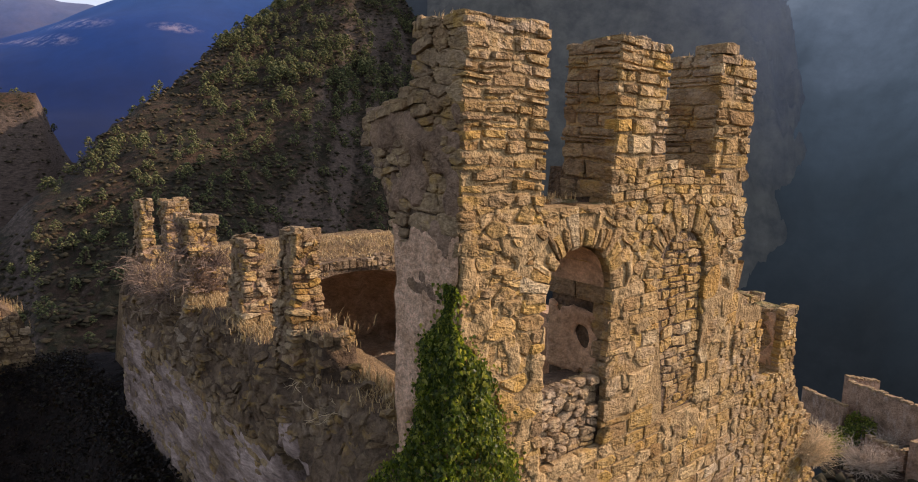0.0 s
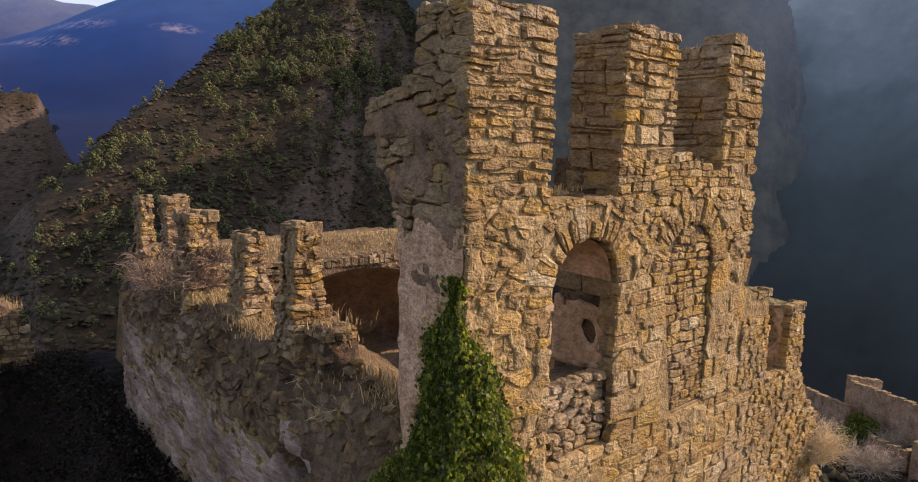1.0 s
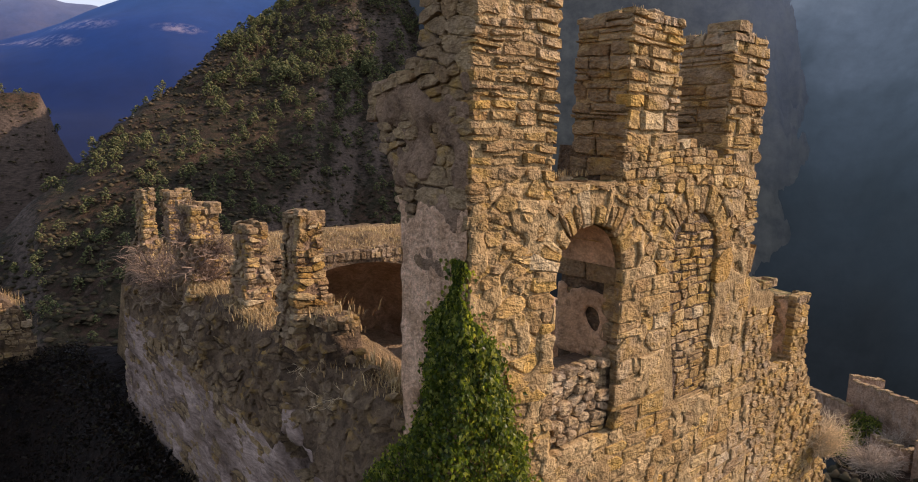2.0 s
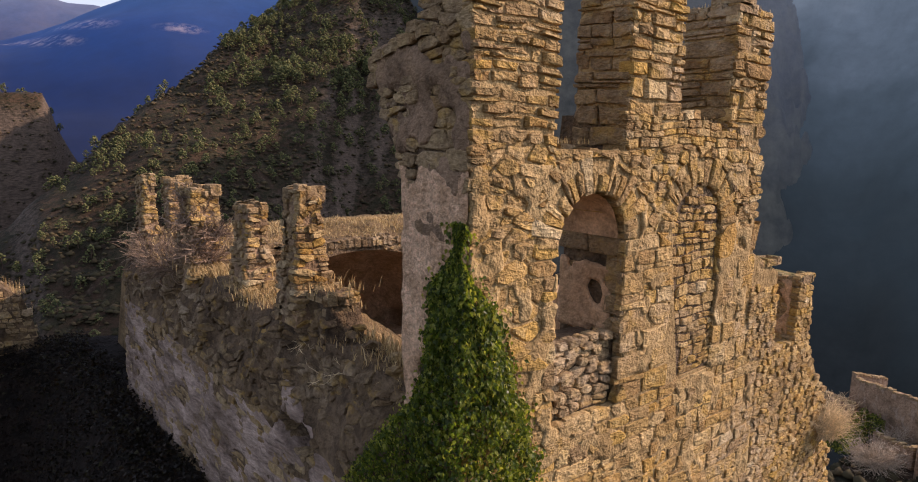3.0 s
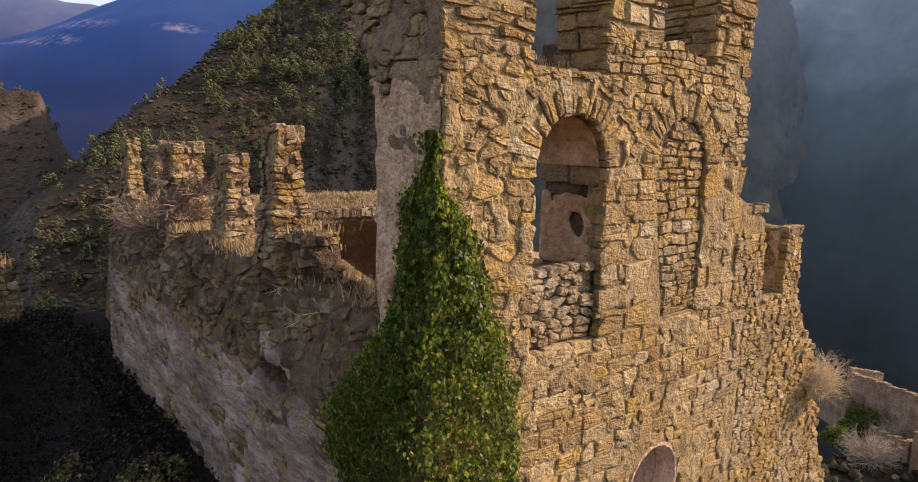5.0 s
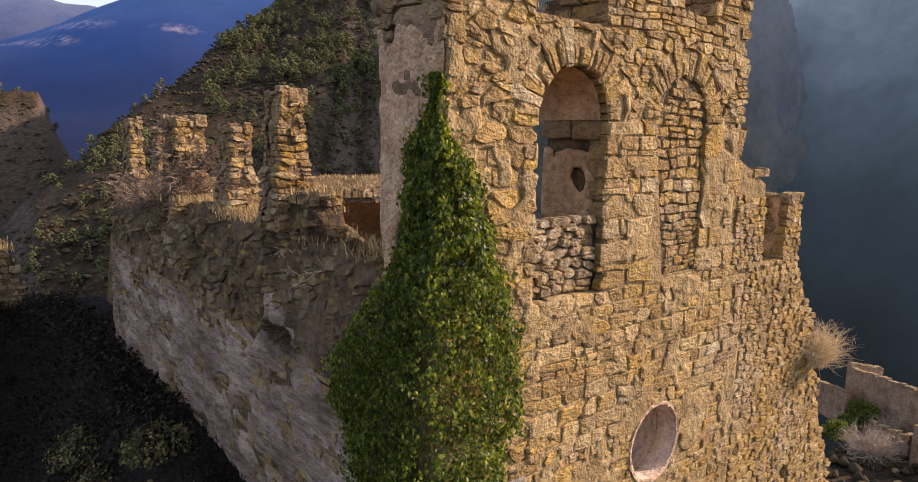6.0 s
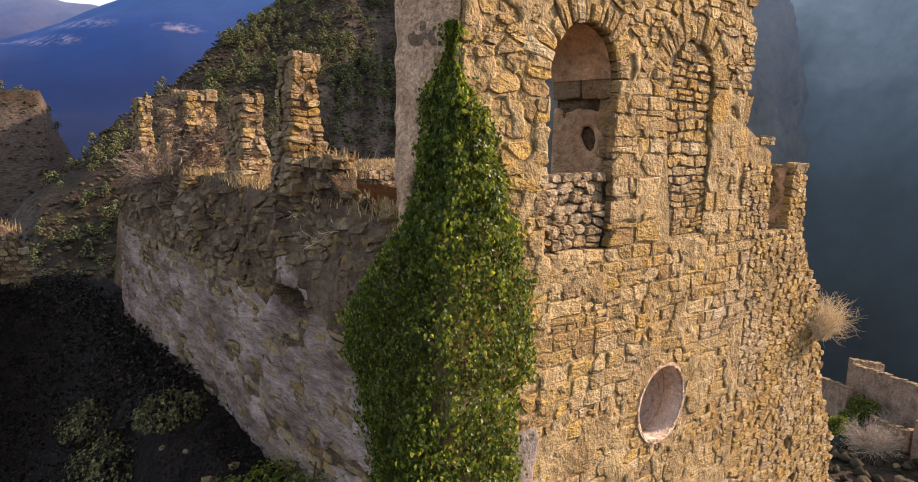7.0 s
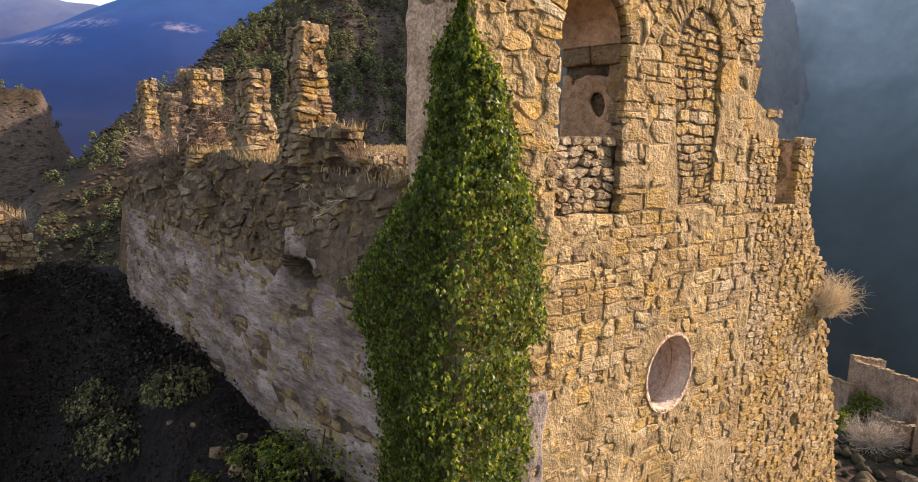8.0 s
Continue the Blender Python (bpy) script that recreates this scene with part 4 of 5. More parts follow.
def pillar(x0, x1, y0, y1, z0, z1, seed, cap=0.0):
    """A stump of the broken parapet: wide at the foot, ragged above; cap: how far the top stones overhang."""
    r = random.Random(seed)
    cx, cy = (x0 + x1) / 2, (y0 + y1) / 2

    def narrow(v, k):
        t = (v - z0) / (z1 - z0)
        return 1.20 - 0.36 * step(0, 0.7, t) + cap * step(0.8, 0.95, t) + 0.20 * nz(v, seed, k, 2.6) + 0.10 * nz(v, seed, k + 3, 6.0)

    squeeze_x = lambda u, v: (cx + (u - cx) * narrow(v, 1), v)
    squeeze_y = lambda u, v: (cy + (u - cy) * narrow(v, 5), v)

    class Ragged(Face):
        def at(self, a, b, d):
            x, y, z = Face.at(self, a, b, d)
            if abs(self.n.y) > 0.5:
                return (x, cy + (y - cy) * narrow(z, 5), z)
            return (cx + (x - cx) * narrow(z, 1), y, z)

    verts, faces = [], []
    rows = 12
    for i in range(rows + 1):
        z = z0 - 0.1 + (z1 - z0 + 0.04) * i / rows
        p, q = (x1 - x0) / 2 * narrow(z, 1) - 0.025, (y1 - y0) / 2 * narrow(z, 5) - 0.025
        verts += [(cx - p, cy - q, z), (cx + p, cy - q, z), (cx + p, cy + q, z), (cx - p, cy + q, z)]
    for i in range(rows):
        faces += [(i * 4 + k, i * 4 + (k + 1) % 4, i * 4 + 4 + (k + 1) % 4, i * 4 + 4 + k) for k in range(4)]
    faces += [(3, 2, 1, 0), tuple(rows * 4 + k for k in range(4))]
    ob = raw("parapet_stump", verts, faces, RENDER)
    tagged(ob, "stump of broken rubble parapet standing on the side wall", "wall stump", "stumps of the parapet")
    mass = Mass()
    make = single_for(ob, STONE)
    h, w = (0.06, 0.16), (0.10, 0.30)
    more = dict(gap=0.008, out=(-0.05, 0.045), back=0.14, warp=0.10, bulge=0.026, halve=0.4, wild=0.12)
    lay(Ragged((0, y0, 0), (1, 0, 0), (0, 0, 1), (0, -1, 0)), (x0, x1, z0 - 0.1, z1), h, w, r, mass, lambda u, v: True, make, bend=squeeze_x, **more)
    lay(Ragged((x0, 0, 0), (0, 1, 0), (0, 0, 1), (-1, 0, 0)), (y0, y1, z0 - 0.1, z1), h, w, r, mass, bend=squeeze_y, **more)
    lay(Ragged((x1, 0, 0), (0, 1, 0), (0, 0, 1), (1, 0, 0)), (y0, y1, z0 - 0.1, z1), h, w, r, mass, bend=squeeze_y, **more)
    lay(Ragged((0, y1, 0), (1, 0, 0), (0, 0, 1), (0, 1, 0)), (x0, x1, z0 - 0.1, z1), h, w, r, mass, bend=squeeze_x, **more)
    p, q = (x1 - x0) / 2 * narrow(z1, 1), (y1 - y0) / 2 * narrow(z1, 5)
    lay(Face((0, 0, z1 - 0.06), (1, 0, 0), (0, 1, 0), (0, 0, 1)), (cx - p - 0.03, cx + p + 0.03, cy - q - 0.03, cy + q), (0.16, 0.3), (0.16, 0.3), r, mass,
        None, None, 0.01, (-0.02, 0.13), 0.1, 0.05, wild=0.25)
    # all but the front take the darker palette, standing in for their shade
    mass.make("masonry", RUBBLE_MASS, ob)
    return ob


pillar(3.84, 4.34, 8.75, 9.3, 10.9, 12.78, 1, 0.05)
pillar(4.05, 4.5, 11.05, 11.8, 10.6, 12.35, 2)
pillar(3.86, 4.52, 13.4, 14.35, 10.6, 12.45, 3, 0.1)
pillar(3.98, 4.32, 17.25, 18.0, 10.6, 12.45, 4)
pillar(5.0, 5.75, 18.9, 19.6, 6.3, 12.3, 5)

# ---- apse with its broken vault ----
AX, AY, AZ, AR, AH = 9.3, 16.0, 7.0, 4.6, 3.47


def apse():
    bm = bmesh.new()
    rows = []
    for i in range(26):
        e = math.pi / 2 * max(i - 7, 0) / 18
        row = []
        for k in range(73):
            a = math.pi * k / 72
            r = AR * math.cos(e) + 0.05 * nz(k, i, 1, 0.3)
            if i < 13 and (k % 12) in (4, 5, 6, 7) and 3 < i < 9:
                r += 0.5
            if k % 12 in (0, 1, 11) and i < 21:
                r -= 0.2
            z = AZ - 1.8 + 0.25 * min(i, 7) + AH * math.sin(e)
            row.append(bm.verts.new((AX + r * math.cos(a), AY + r * math.sin(a), z)))
        rows.append(row)
    for a, b in zip(rows, rows[1:]):
        for k in range(72):
            bm.faces.new((a[k], a[k + 1], b[k + 1], b[k]))
    bmesh.ops.remove_doubles(bm, verts=bm.verts[:], dist=0.001)
    return bm


VAULT = crumbly("smoke-brown vault plaster", (0.66, 0.46, 0.30), (0.42, 0.28, 0.175), 0.05)
vault = part("apse_vault", apse(), VAULT, None, "", True)
tagged(vault, "dark brown half dome of a ruined apse", "vault", kind="structure")
# the mound runs back unseen past the vault, added to shade the ground beyond
mound_v, mound_f = [], []
for i in range(40):
    for k in range(30):
        x, y = AX - 5.2 + 10.4 * i / 39, AY - 0.1 + 7.4 * k / 29
        d = max(abs(x - AX), y - AY - 2.2)
        z = 10.64 + 0.30 * step(0, 1.8, y - AY) - 0.10 * max(y - AY - 1.8, 0) - 5.5 * step(4.4, 5.2, d) + 0.12 * nz(x, y, 3, 1.3) + 0.05 * nz(x, y, 1, 5)
        mound_v.append((x, y + (0.12 * nz(x, 0, 0, 3) if k == 0 else 0), z))
for i in range(39):
    mound_f += [(i * 30 + k, (i + 1) * 30 + k, (i + 1) * 30 + k + 1, i * 30 + k + 1) for k in range(29)]
raw("turf", mound_v, mound_f, DRY, vault, True, "dry turf on the vault")
gable = Face((0, AY - 0.02, 0), (1, 0, 0), (0, 0, 1), (0, -1, 0))
outl = [(AX + 5.0, 5.0), (AX + 5.0, 9.6), (AX + 3.6, 10.5), (AX, 10.72), (AX - 3.6, 10.6), (AX - 5.0, 9.8), (AX - 5.0, 5.0)]
inner = [(AX - (AR - 0.15) * math.cos(math.pi * i / 20), AZ + (AH - 0.08) * math.sin(math.pi * i / 20)) for i in range(21)]
bm = solid(outl + [(AX - AR + 0.15, 5.0)] + inner + [(AX + AR - 0.15, 5.0)], [], gable, 0.5)
part("broken_edge", bm, CORE, vault, "broken rubble edge of the vault")
edge_mass = Mass()
lay(gable, (AX - 4.9, AX + 4.9, 7.0, 10.8), (0.09, 0.2), (0.1, 0.3), rng, edge_mass, None, None, 0.012, (-0.04, 0.06), 0.12, 0.06,
    lambda u, v: math.hypot((u - AX) / AR, (v - AZ) / AH) > 0.99 and v < 10.66 - 0.3 * max(abs(u - AX) - 3, 0), None, bulge=0.035, wild=0.3)
lay(Face((0, AY - 0.12, 10.66), (1, 0, 0), (0, 1, 0), (0, 0, 1)), (AX - 4.4, AX + 4.4, 0, 0.75), (0.14, 0.3), (0.14, 0.4), rng, edge_mass, None, None, 0.02, (-0.06, 0.11), 0.14, 0.08,
    lambda u, v: nz(u, v, 4, 2.0) < 0.3, None, bulge=0.04, wild=0.3)
edge_mass.make("masonry", EARTHY_MASS, vault, label="rubble along the broken vault edge")

# added floor of the nave, its rubble kept pale to bounce light into the vault
floor_v, floor_f = [], []
for i in range(40):
    for k in range(70):
        x, y = 4.3 + 0.2 * i, 5.6 + 0.2 * k
        floor_v.append((x, y, 7.25 + 0.22 * nz(x, y, 4, 0.8) + 0.08 * nz(x, y, 1, 3.0)))
for i in range(39):
    floor_f += [(i * 70 + k, (i + 1) * 70 + k, (i + 1) * 70 + k + 1, i * 70 + k + 1) for k in range(69)]
nave = raw("floor_nave", floor_v, floor_f, crumbly("pale rubble floor for bounced light", (0.50, 0.39, 0.27), (0.30, 0.22, 0.14), 0.1), None, True)
tagged(nave, "added pale floor inside the roofless ruin, bouncing light into the vault", "floor", kind="structure")

# closing wall of the nave, plain
bm = solid([(5.5, 4.0), (16.0, 4.0), (16.0, 9.8), (5.5, 9.8)], [], side(12.0), 0.7)
wall_right = part("wall_right", bm, INNER, None)
tagged(wall_right, "brown plastered inner wall of the nave", "wall", kind="structure")

# ---- ivy on the tower's corner ----
IVY_R = [(6.6, 4.55), (7.7, 4.58), (8.35, 4.56), (8.95, 4.54), (9.4, 4.72), (9.9, 4.72), (10.45, 4.53), (10.7, 4.46), (11.0, 4.30), (11.35, 4.26), (11.6, 4.14), (11.95, 3.99), (12.2, 3.76), (12.5, 3.62)]
IVY_L = [(6.6, 6.1), (7.8, 6.16), (8.5, 6.3), (8.83, 6.5), (9.2, 6.78), (9.6, 6.75), (9.95, 6.45), (10.35, 6.1), (10.5, 5.95), (10.9, 5.5), (11.4, 5.42), (12.04, 5.36), (12.3, 5.15), (12.55, 5.0)]


def leaf_shape(r):
    """A folded, pointed ivy leaf, tip along +y, 6 triangles."""
    w, f = r.uniform(0.5, 0.85), r.uniform(0.05, 0.25)
    v = [(0, 0, 0), (0.38 * w, 0.12, f * 0.6), (0.5 * w, 0.42, f), (0.2 * w, 0.62, f * 0.4), (0, 1.05, -0.12), (-0.2 * w, 0.62, f * 0.4), (-0.5 * w, 0.42, f), (-0.38 * w, 0.12, f * 0.6), (0, 0.5, 0)]
    return v, [(8, i, i + 1) for i in range(7)] + [(8, 7, 0)]


LEAVES = [leaf_shape(random.Random(i)) for i in range(5)]


def leaf_turn(normal, r, droop=0.9, loose=0.55):
    """A turn that lays a leaf on a surface, its tip hanging down."""
    n = (Vector(normal) + Vector((r.gauss(0, loose), r.gauss(0, loose), r.gauss(0.25, loose)))).normalized()
    tip = Vector((r.gauss(0, 0.6), r.gauss(0, 0.6), -droop))
    tip = (tip - n * tip.dot(n)).normalized()
    x = tip.cross(n)
    return Matrix((x, tip, n)).transposed()


def ivy():
    r = random.Random(5)
    root = tagged(new("ivy", None), "thick green ivy climbing the corner of the ruined tower", "ivy")
    root.location = (CX, F, 6.6)
    stem = Mass()
    for i in range(26):
        x, z, s = r.uniform(-0.6, 0.5), 6.2, r.uniform(-0.25, 0.25)
        pts = []
        while z < r.uniform(8.5, 12.6):
            p = Vector((CX + max(x, 0), F + max(-x, 0), z)) + Vector((-0.05 if x < 0 else 0, -0.05 if x >= 0 else 0, 0))
            pts.append(p)
            z += 0.22
            x = min(max(x + s * 0.2 + r.uniform(-0.1, 0.1), -(blend(IVY_L, z) - F)), blend(IVY_R, z) - CX)
        tube(stem, pts, 0.014, 0.006, 4)
    o = stem.make("stem", TWIG, root, kind="")
    o.matrix_parent_inverse = root.matrix_basis.inverted()
    mass, count = Mass(), 0
    for i in range(36000):
        z = 6.4 + 6.35 * r.random() ** 1.0
        lo, hi = -(blend(IVY_L, z) - F), blend(IVY_R, z) - CX
        lo, hi = lo + 0.11 * nz(z, 0, 3, 2.6), hi + 0.11 * nz(z, 0, 8, 3.1)
        s = lo + (hi - lo) * r.random()
        if r.random() < 0.06:
            s = r.choice((lo, hi)) + r.gauss(0, 0.07)
        edge = min(1.0, min(s - lo, hi - s) / 0.3 + 0.25)
        t = step(-0.3, 0.3, s)
        n = Vector((t - 1, -t, 0)).normalized()
        full = (0.08 + 0.19 * step(12.6, 9.5, z)) * max(edge, 0.2) * (1.0 + 1.0 * nz(s, z, 2, 2.4) + 1.0 * nz(s, z, 7, 6) + 0.8 * nz(s, z, 4, 13)) * (0.8 if s < -0.15 else 1.0)
        d = 0.03 + max(full, 0.02) * (1 - 0.95 * r.random() ** 1.15)
        p = Vector((CX + max(s, 0), F + max(-s, 0), z)) + n * d
        size = r.uniform(0.034, 0.070)
        v, f = r.choice(LEAVES)
        m = leaf_turn(n + Vector((0, 0, -0.3 if s < -0.1 else 0.0)), r, 0.9, 0.42)
        if count < 280 and s > -0.1 and 7.5 < z < 12 and d > 0.75 * full and r.random() < 0.05:
            count += 1
            ob = new("leaf", LEAF_MESH[i % 5])
            ob.parent = root
            ob.matrix_parent_inverse = root.matrix_basis.inverted()
            ob.matrix_basis = Matrix.Translation(p) @ m.to_4x4() @ Matrix.Scale(size * 1.15, 4)
            continue
        mass.add([tuple(p + m @ (Vector(k) * size)) for k in v], f)
    o = mass.make("foliage", IVY, root)
    o.matrix_parent_inverse = root.matrix_basis.inverted()


def tube(mass, pts, r0, r1, sides=4):
    """A tapering twig along a line of points."""
    if len(pts) < 2:
        return
    verts, faces = [], []
    for i, p in enumerate(pts):
        d = (Vector(pts[min(i + 1, len(pts) - 1)]) - Vector(pts[max(i - 1, 0)])).normalized()
        a = d.orthogonal().normalized()
        b = d.cross(a)
        w = r0 + (r1 - r0) * i / (len(pts) - 1)
        verts += [tuple(Vector(p) + w * (math.cos(2 * math.pi * k / sides) * a + math.sin(2 * math.pi * k / sides) * b)) for k in range(sides)]
    for i in range(len(pts) - 1):
        faces += [(i * sides + k, i * sides + (k + 1) % sides, (i + 1) * sides + (k + 1) % sides, (i + 1) * sides + k) for k in range(sides)]
    mass.add(verts, faces)


IVY_ONE = leafy_skin("ivy leaf, single", IVY_STOPS, "object", 0.5, (0.40, 0.36))
LEAF_MESH = []
for v, f in LEAVES:
    me = bpy.data.meshes.new("leaf")
    me.from_pydata(v, [], f)
    me.materials.append(IVY_ONE)
    LEAF_MESH.append(me)
ivy()


# ---- dry grass and bushes ----
def tuft(mass, p, r, n=14, tall=0.3, spread=0.12, lean=0.5, wide=1.0):
    for _ in range(n):
        a = r.uniform(0, 2 * math.pi)
        b = Vector(p) + Vector((r.gauss(0, spread), r.gauss(0, spread), -0.03))
        h = tall * r.uniform(0.4, 1.1)
        out = Vector((math.cos(a), math.sin(a), 0)) * h * r.uniform(0.05, lean)
        w = Vector((-math.sin(a), math.cos(a), 0)) * r.uniform(0.003, 0.007) * wide
        mid, tip = b + out * 0.4 + Vector((0, 0, h * 0.6)), b + out + Vector((0, 0, h * r.uniform(0.75, 1)))
        mass.add([tuple(b - w), tuple(b + w), tuple(mid + w * 0.7), tuple(mid - w * 0.7), tuple(tip)], [(0, 1, 2, 3), (3, 2, 4)])


r = random.Random(21)
grass = Mass()
for _ in range(230):
    y = r.uniform(5.9, 18.2)
    z = blend(TOP, y)
    x = r.uniform(outer(y, z) + 0.02, 4.5)
    tuft(grass, (x, y, z + 0.02), r, 8, 0.08 + 0.14 * r.random(), 0.16, 1.1, 1.4)
for _ in range(130):
    x, y = 4.35 + 0.8 * r.random() ** 1.5, r.uniform(6.1, 8.05)
    tuft(grass, (x, y, bank_z(x, y)), r, 10, 0.36, 0.10, 0.9, 1.3)
for y0 in (10.4, 10.9, 12.6, 13.2, 15.2):
    for _ in range(40):
        tuft(grass, (r.uniform(3.85, 4.4), y0 + r.gauss(0, 0.25), blend(TOP, y0) + 0.03), r, 6, 0.20, 0.16, 1.3)
for _ in range(1300):
    x, y = r.uniform(AX - 4.3, AX + 4.3), AY + r.uniform(0.3, 4.0)
    if y < AY + 6:
        tuft(grass, (x, y, 10.64 + 0.30 * step(0, 1.8, y - AY) - 0.10 * max(y - AY - 1.8, 0) + 0.12 * nz(x, y, 3, 1.3)), r, 9, 0.15, 0.16, 1.4, 1.6)
for x0, x1, z in ((CX, 4.8, 15.33), (5.95, 7.0, 15.38), (4.9, 5.9, 13.53), (8.2, 9.1, 15.39), (7.1, 8.0, 13.86)):
    for _ in range(9):
        tuft(grass, (r.uniform(x0, x1), F + r.uniform(0.05, 0.6), z), r, 8, 0.09, 0.06, 0.6)
o = grass.make("dry_grass", STRAW)
tagged(o, "straw-coloured dry grass along the ruined wall tops", "dry grass", kind="stuff")


def twig_bush(name, label, centre, radius, n, material, seed, up=0.6, thick=0.008, direction=None, category="bush"):
    """A leafless bush: forking twigs that spread from its foot."""
    rr = random.Random(seed)
    mass = Mass()
    c = Vector(centre)
    for _ in range(n):
        d = Vector((rr.gauss(0, 1), rr.gauss(0, 1), abs(rr.gauss(up, 0.5)))).normalized()
        if direction:
            d = (d + Vector(direction)).normalized()
        p, line, length = c + Vector((rr.gauss(0, 0.12), rr.gauss(0, 0.12), 0)) * radius, [], radius * rr.uniform(0.5, 1.1)
        for i in range(6):
            line.append(p.copy())
            d = (d + Vector((rr.gauss(0, 0.25), rr.gauss(0, 0.25), rr.gauss(0, 0.2)))).normalized()
            p = p + d * length / 5
        tube(mass, line, thick, thick * 0.4, 3)
        for _ in range(4):
            q = line[rr.randint(2, 5)].copy()
            e = (d + Vector((rr.gauss(0, 0.8), rr.gauss(0, 0.8), rr.gauss(0, 0.6)))).normalized()
            sub = [q.copy()]
            for i in range(3):
                e = (e + Vector((rr.gauss(0, 0.3), rr.gauss(0, 0.3), rr.gauss(0, 0.3)))).normalized()
                q = q + e * length * 0.13
                sub.append(q.copy())
            tube(mass, sub, thick * 0.5, thick * 0.25, 3)
    if category != "tree":
        return tagged(mass.make(name, material, kind=""), label, category)
    root = tagged(new(name, None), label, category)
    stem = Mass()
    for k in range(3):
        a = 2.1 * k + seed
        lean = Vector((math.cos(a), math.sin(a), 0)) * 0.16 * radius
        tube(stem, [c - Vector((0, 0, 0.34 * radius)) + 0.2 * lean, c - Vector((0, 0, 0.1 * radius)), c + lean + Vector((0, 0, 0.3 * radius))], thick * 4, thick * 1.2, 6)
    stem.make("trunk", BARK, root, kind="")
    mass.make("crown", material, root, kind="")
    return root


PALE_TWIG = plain("pale dry twigs", (0.74, 0.60, 0.38), island=True)
THORN = plain("grey-brown thorn twigs", (0.26, 0.19, 0.14), island=True)
for k, (x, y, z, rad, n) in enumerate(((4.1, 17.2, 10.75, 0.62, 60), (3.95, 16.4, 10.6, 0.72, 70), (3.95, 15.6, 10.55, 0.78, 80), (3.95, 14.8, 10.6, 0.75, 80), (4.0, 14.2, 10.7, 0.6, 60),
                                       (4.0, 13.9, 12.2, 0.42, 70), (3.92, 13.7, 11.7, 0.5, 80), (3.95, 13.5, 11.2, 0.5, 80), (4.3, 13.35, 11.5, 0.45, 70), (4.2, 13.4, 11.0, 0.45, 70))):
    twig_bush("thorn_bush", "leafless grey-brown thorn bush growing on the wall top", (x, y, z), rad, n, THORN, 30 + k, 0.35, 0.014)
for k, (y, z) in enumerate(((8.75, 10.55), (7.75, 10.4), (8.2, 10.2))):
    twig_bush("dry_stalks", "few pale dry stalks hanging from the broken side wall", (3.98, y, z), 0.34, 5, PALE_TWIG, 80 + k, 0.2, 0.006, (-0.8, 0, -0.3), "dry plant")
twig_bush("dry_bush", "pale dry bush sprouting from the wall's edge", (12.6, 4.88, 8.15), 0.72, 560, PALE_TWIG, 40, 0.8, 0.0055, (0.0, -0.15, 1.5))


def leafy(name, label, centre, radius, n, size, material, seed, flat=0.7, category="bush"):
    """A bush of leaves on a few stems."""
    rr = random.Random(seed)
    root = tagged(new(name, None), label, category)
    stems, mass = Mass(), Mass()
    c = Vector(centre)
    for _ in range(9):
        d = Vector((rr.gauss(0, 0.5), rr.gauss(0, 0.5), 1)).normalized() * radius * rr.uniform(0.5, 0.95)
        tube(stems, [c, c + d * 0.5, c + d], 0.02 * radius, 0.008 * radius, 4)
    for _ in range(n):
        d = Vector((rr.gauss(0, 1), rr.gauss(0, 1), abs(rr.gauss(0.3, 0.8)))).normalized()
        k = radius * (0.72 + 0.34 * nz(d.x * 2, d.y * 2, d.z * 2 + seed) + 0.15 * rr.random()) * (0.8 + 0.25 * rr.random())
        p = c + Vector((d.x * k, d.y * k, d.z * k * flat))
        v, f = rr.choice(LEAVES)
        m = leaf_turn(d, rr)
        s = size * rr.uniform(0.6, 1.2)
        mass.add([tuple(p + m @ (Vector(q) * s)) for q in v], f)
    stems.make("stem", BARK, root, kind="")
    mass.make("foliage", material, root)
    return root


DULL = plain("dull green leaves", (0.075, 0.075, 0.03), 0.6, island=True, stops=[(0.0, (0.045, 0.048, 0.020)), (0.6, (0.13, 0.125, 0.045)), (1.0, (0.27, 0.24, 0.09))])
leafy("bush", "yellowish green bush at the foot of the side wall", (2.78, 11.5, 6.75), 0.75, 900, 0.08, DULL, 3)
for k, (x, y, rad) in enumerate(((1.2, 9.4, 0.8), (2.2, 12.6, 1.0), (1.2, 13.2, 0.9), (2.3, 14.6, 0.9), (0.3, 11.2, 0.7))):
    leafy("bush", "yellowish green bush on dark ground below the side wall", (x, y, near_ground(x, y) - 0.05), rad, 1000, 0.09, DULL, 4 + k)
for k, (x, y, z, rad) in enumerate(((3.3, 7.3, 6.5, 1.1), (3.15, 8.2, 6.4, 0.85), (2.6, 7.5, 6.2, 0.85), (2.3, 8.4, 6.2, 0.55), (2.2, 7.0, 6.0, 0.7), (3.0, 6.2, 6.0, 0.8))):
    leafy("ivy_heap", "heap of green ivy at the foot of the wall", (x, y, z), rad, 1500, 0.07, IVY, 10 + k, 1.0)

# ---- loose stones at the wall's foot ----
r = random.Random(8)


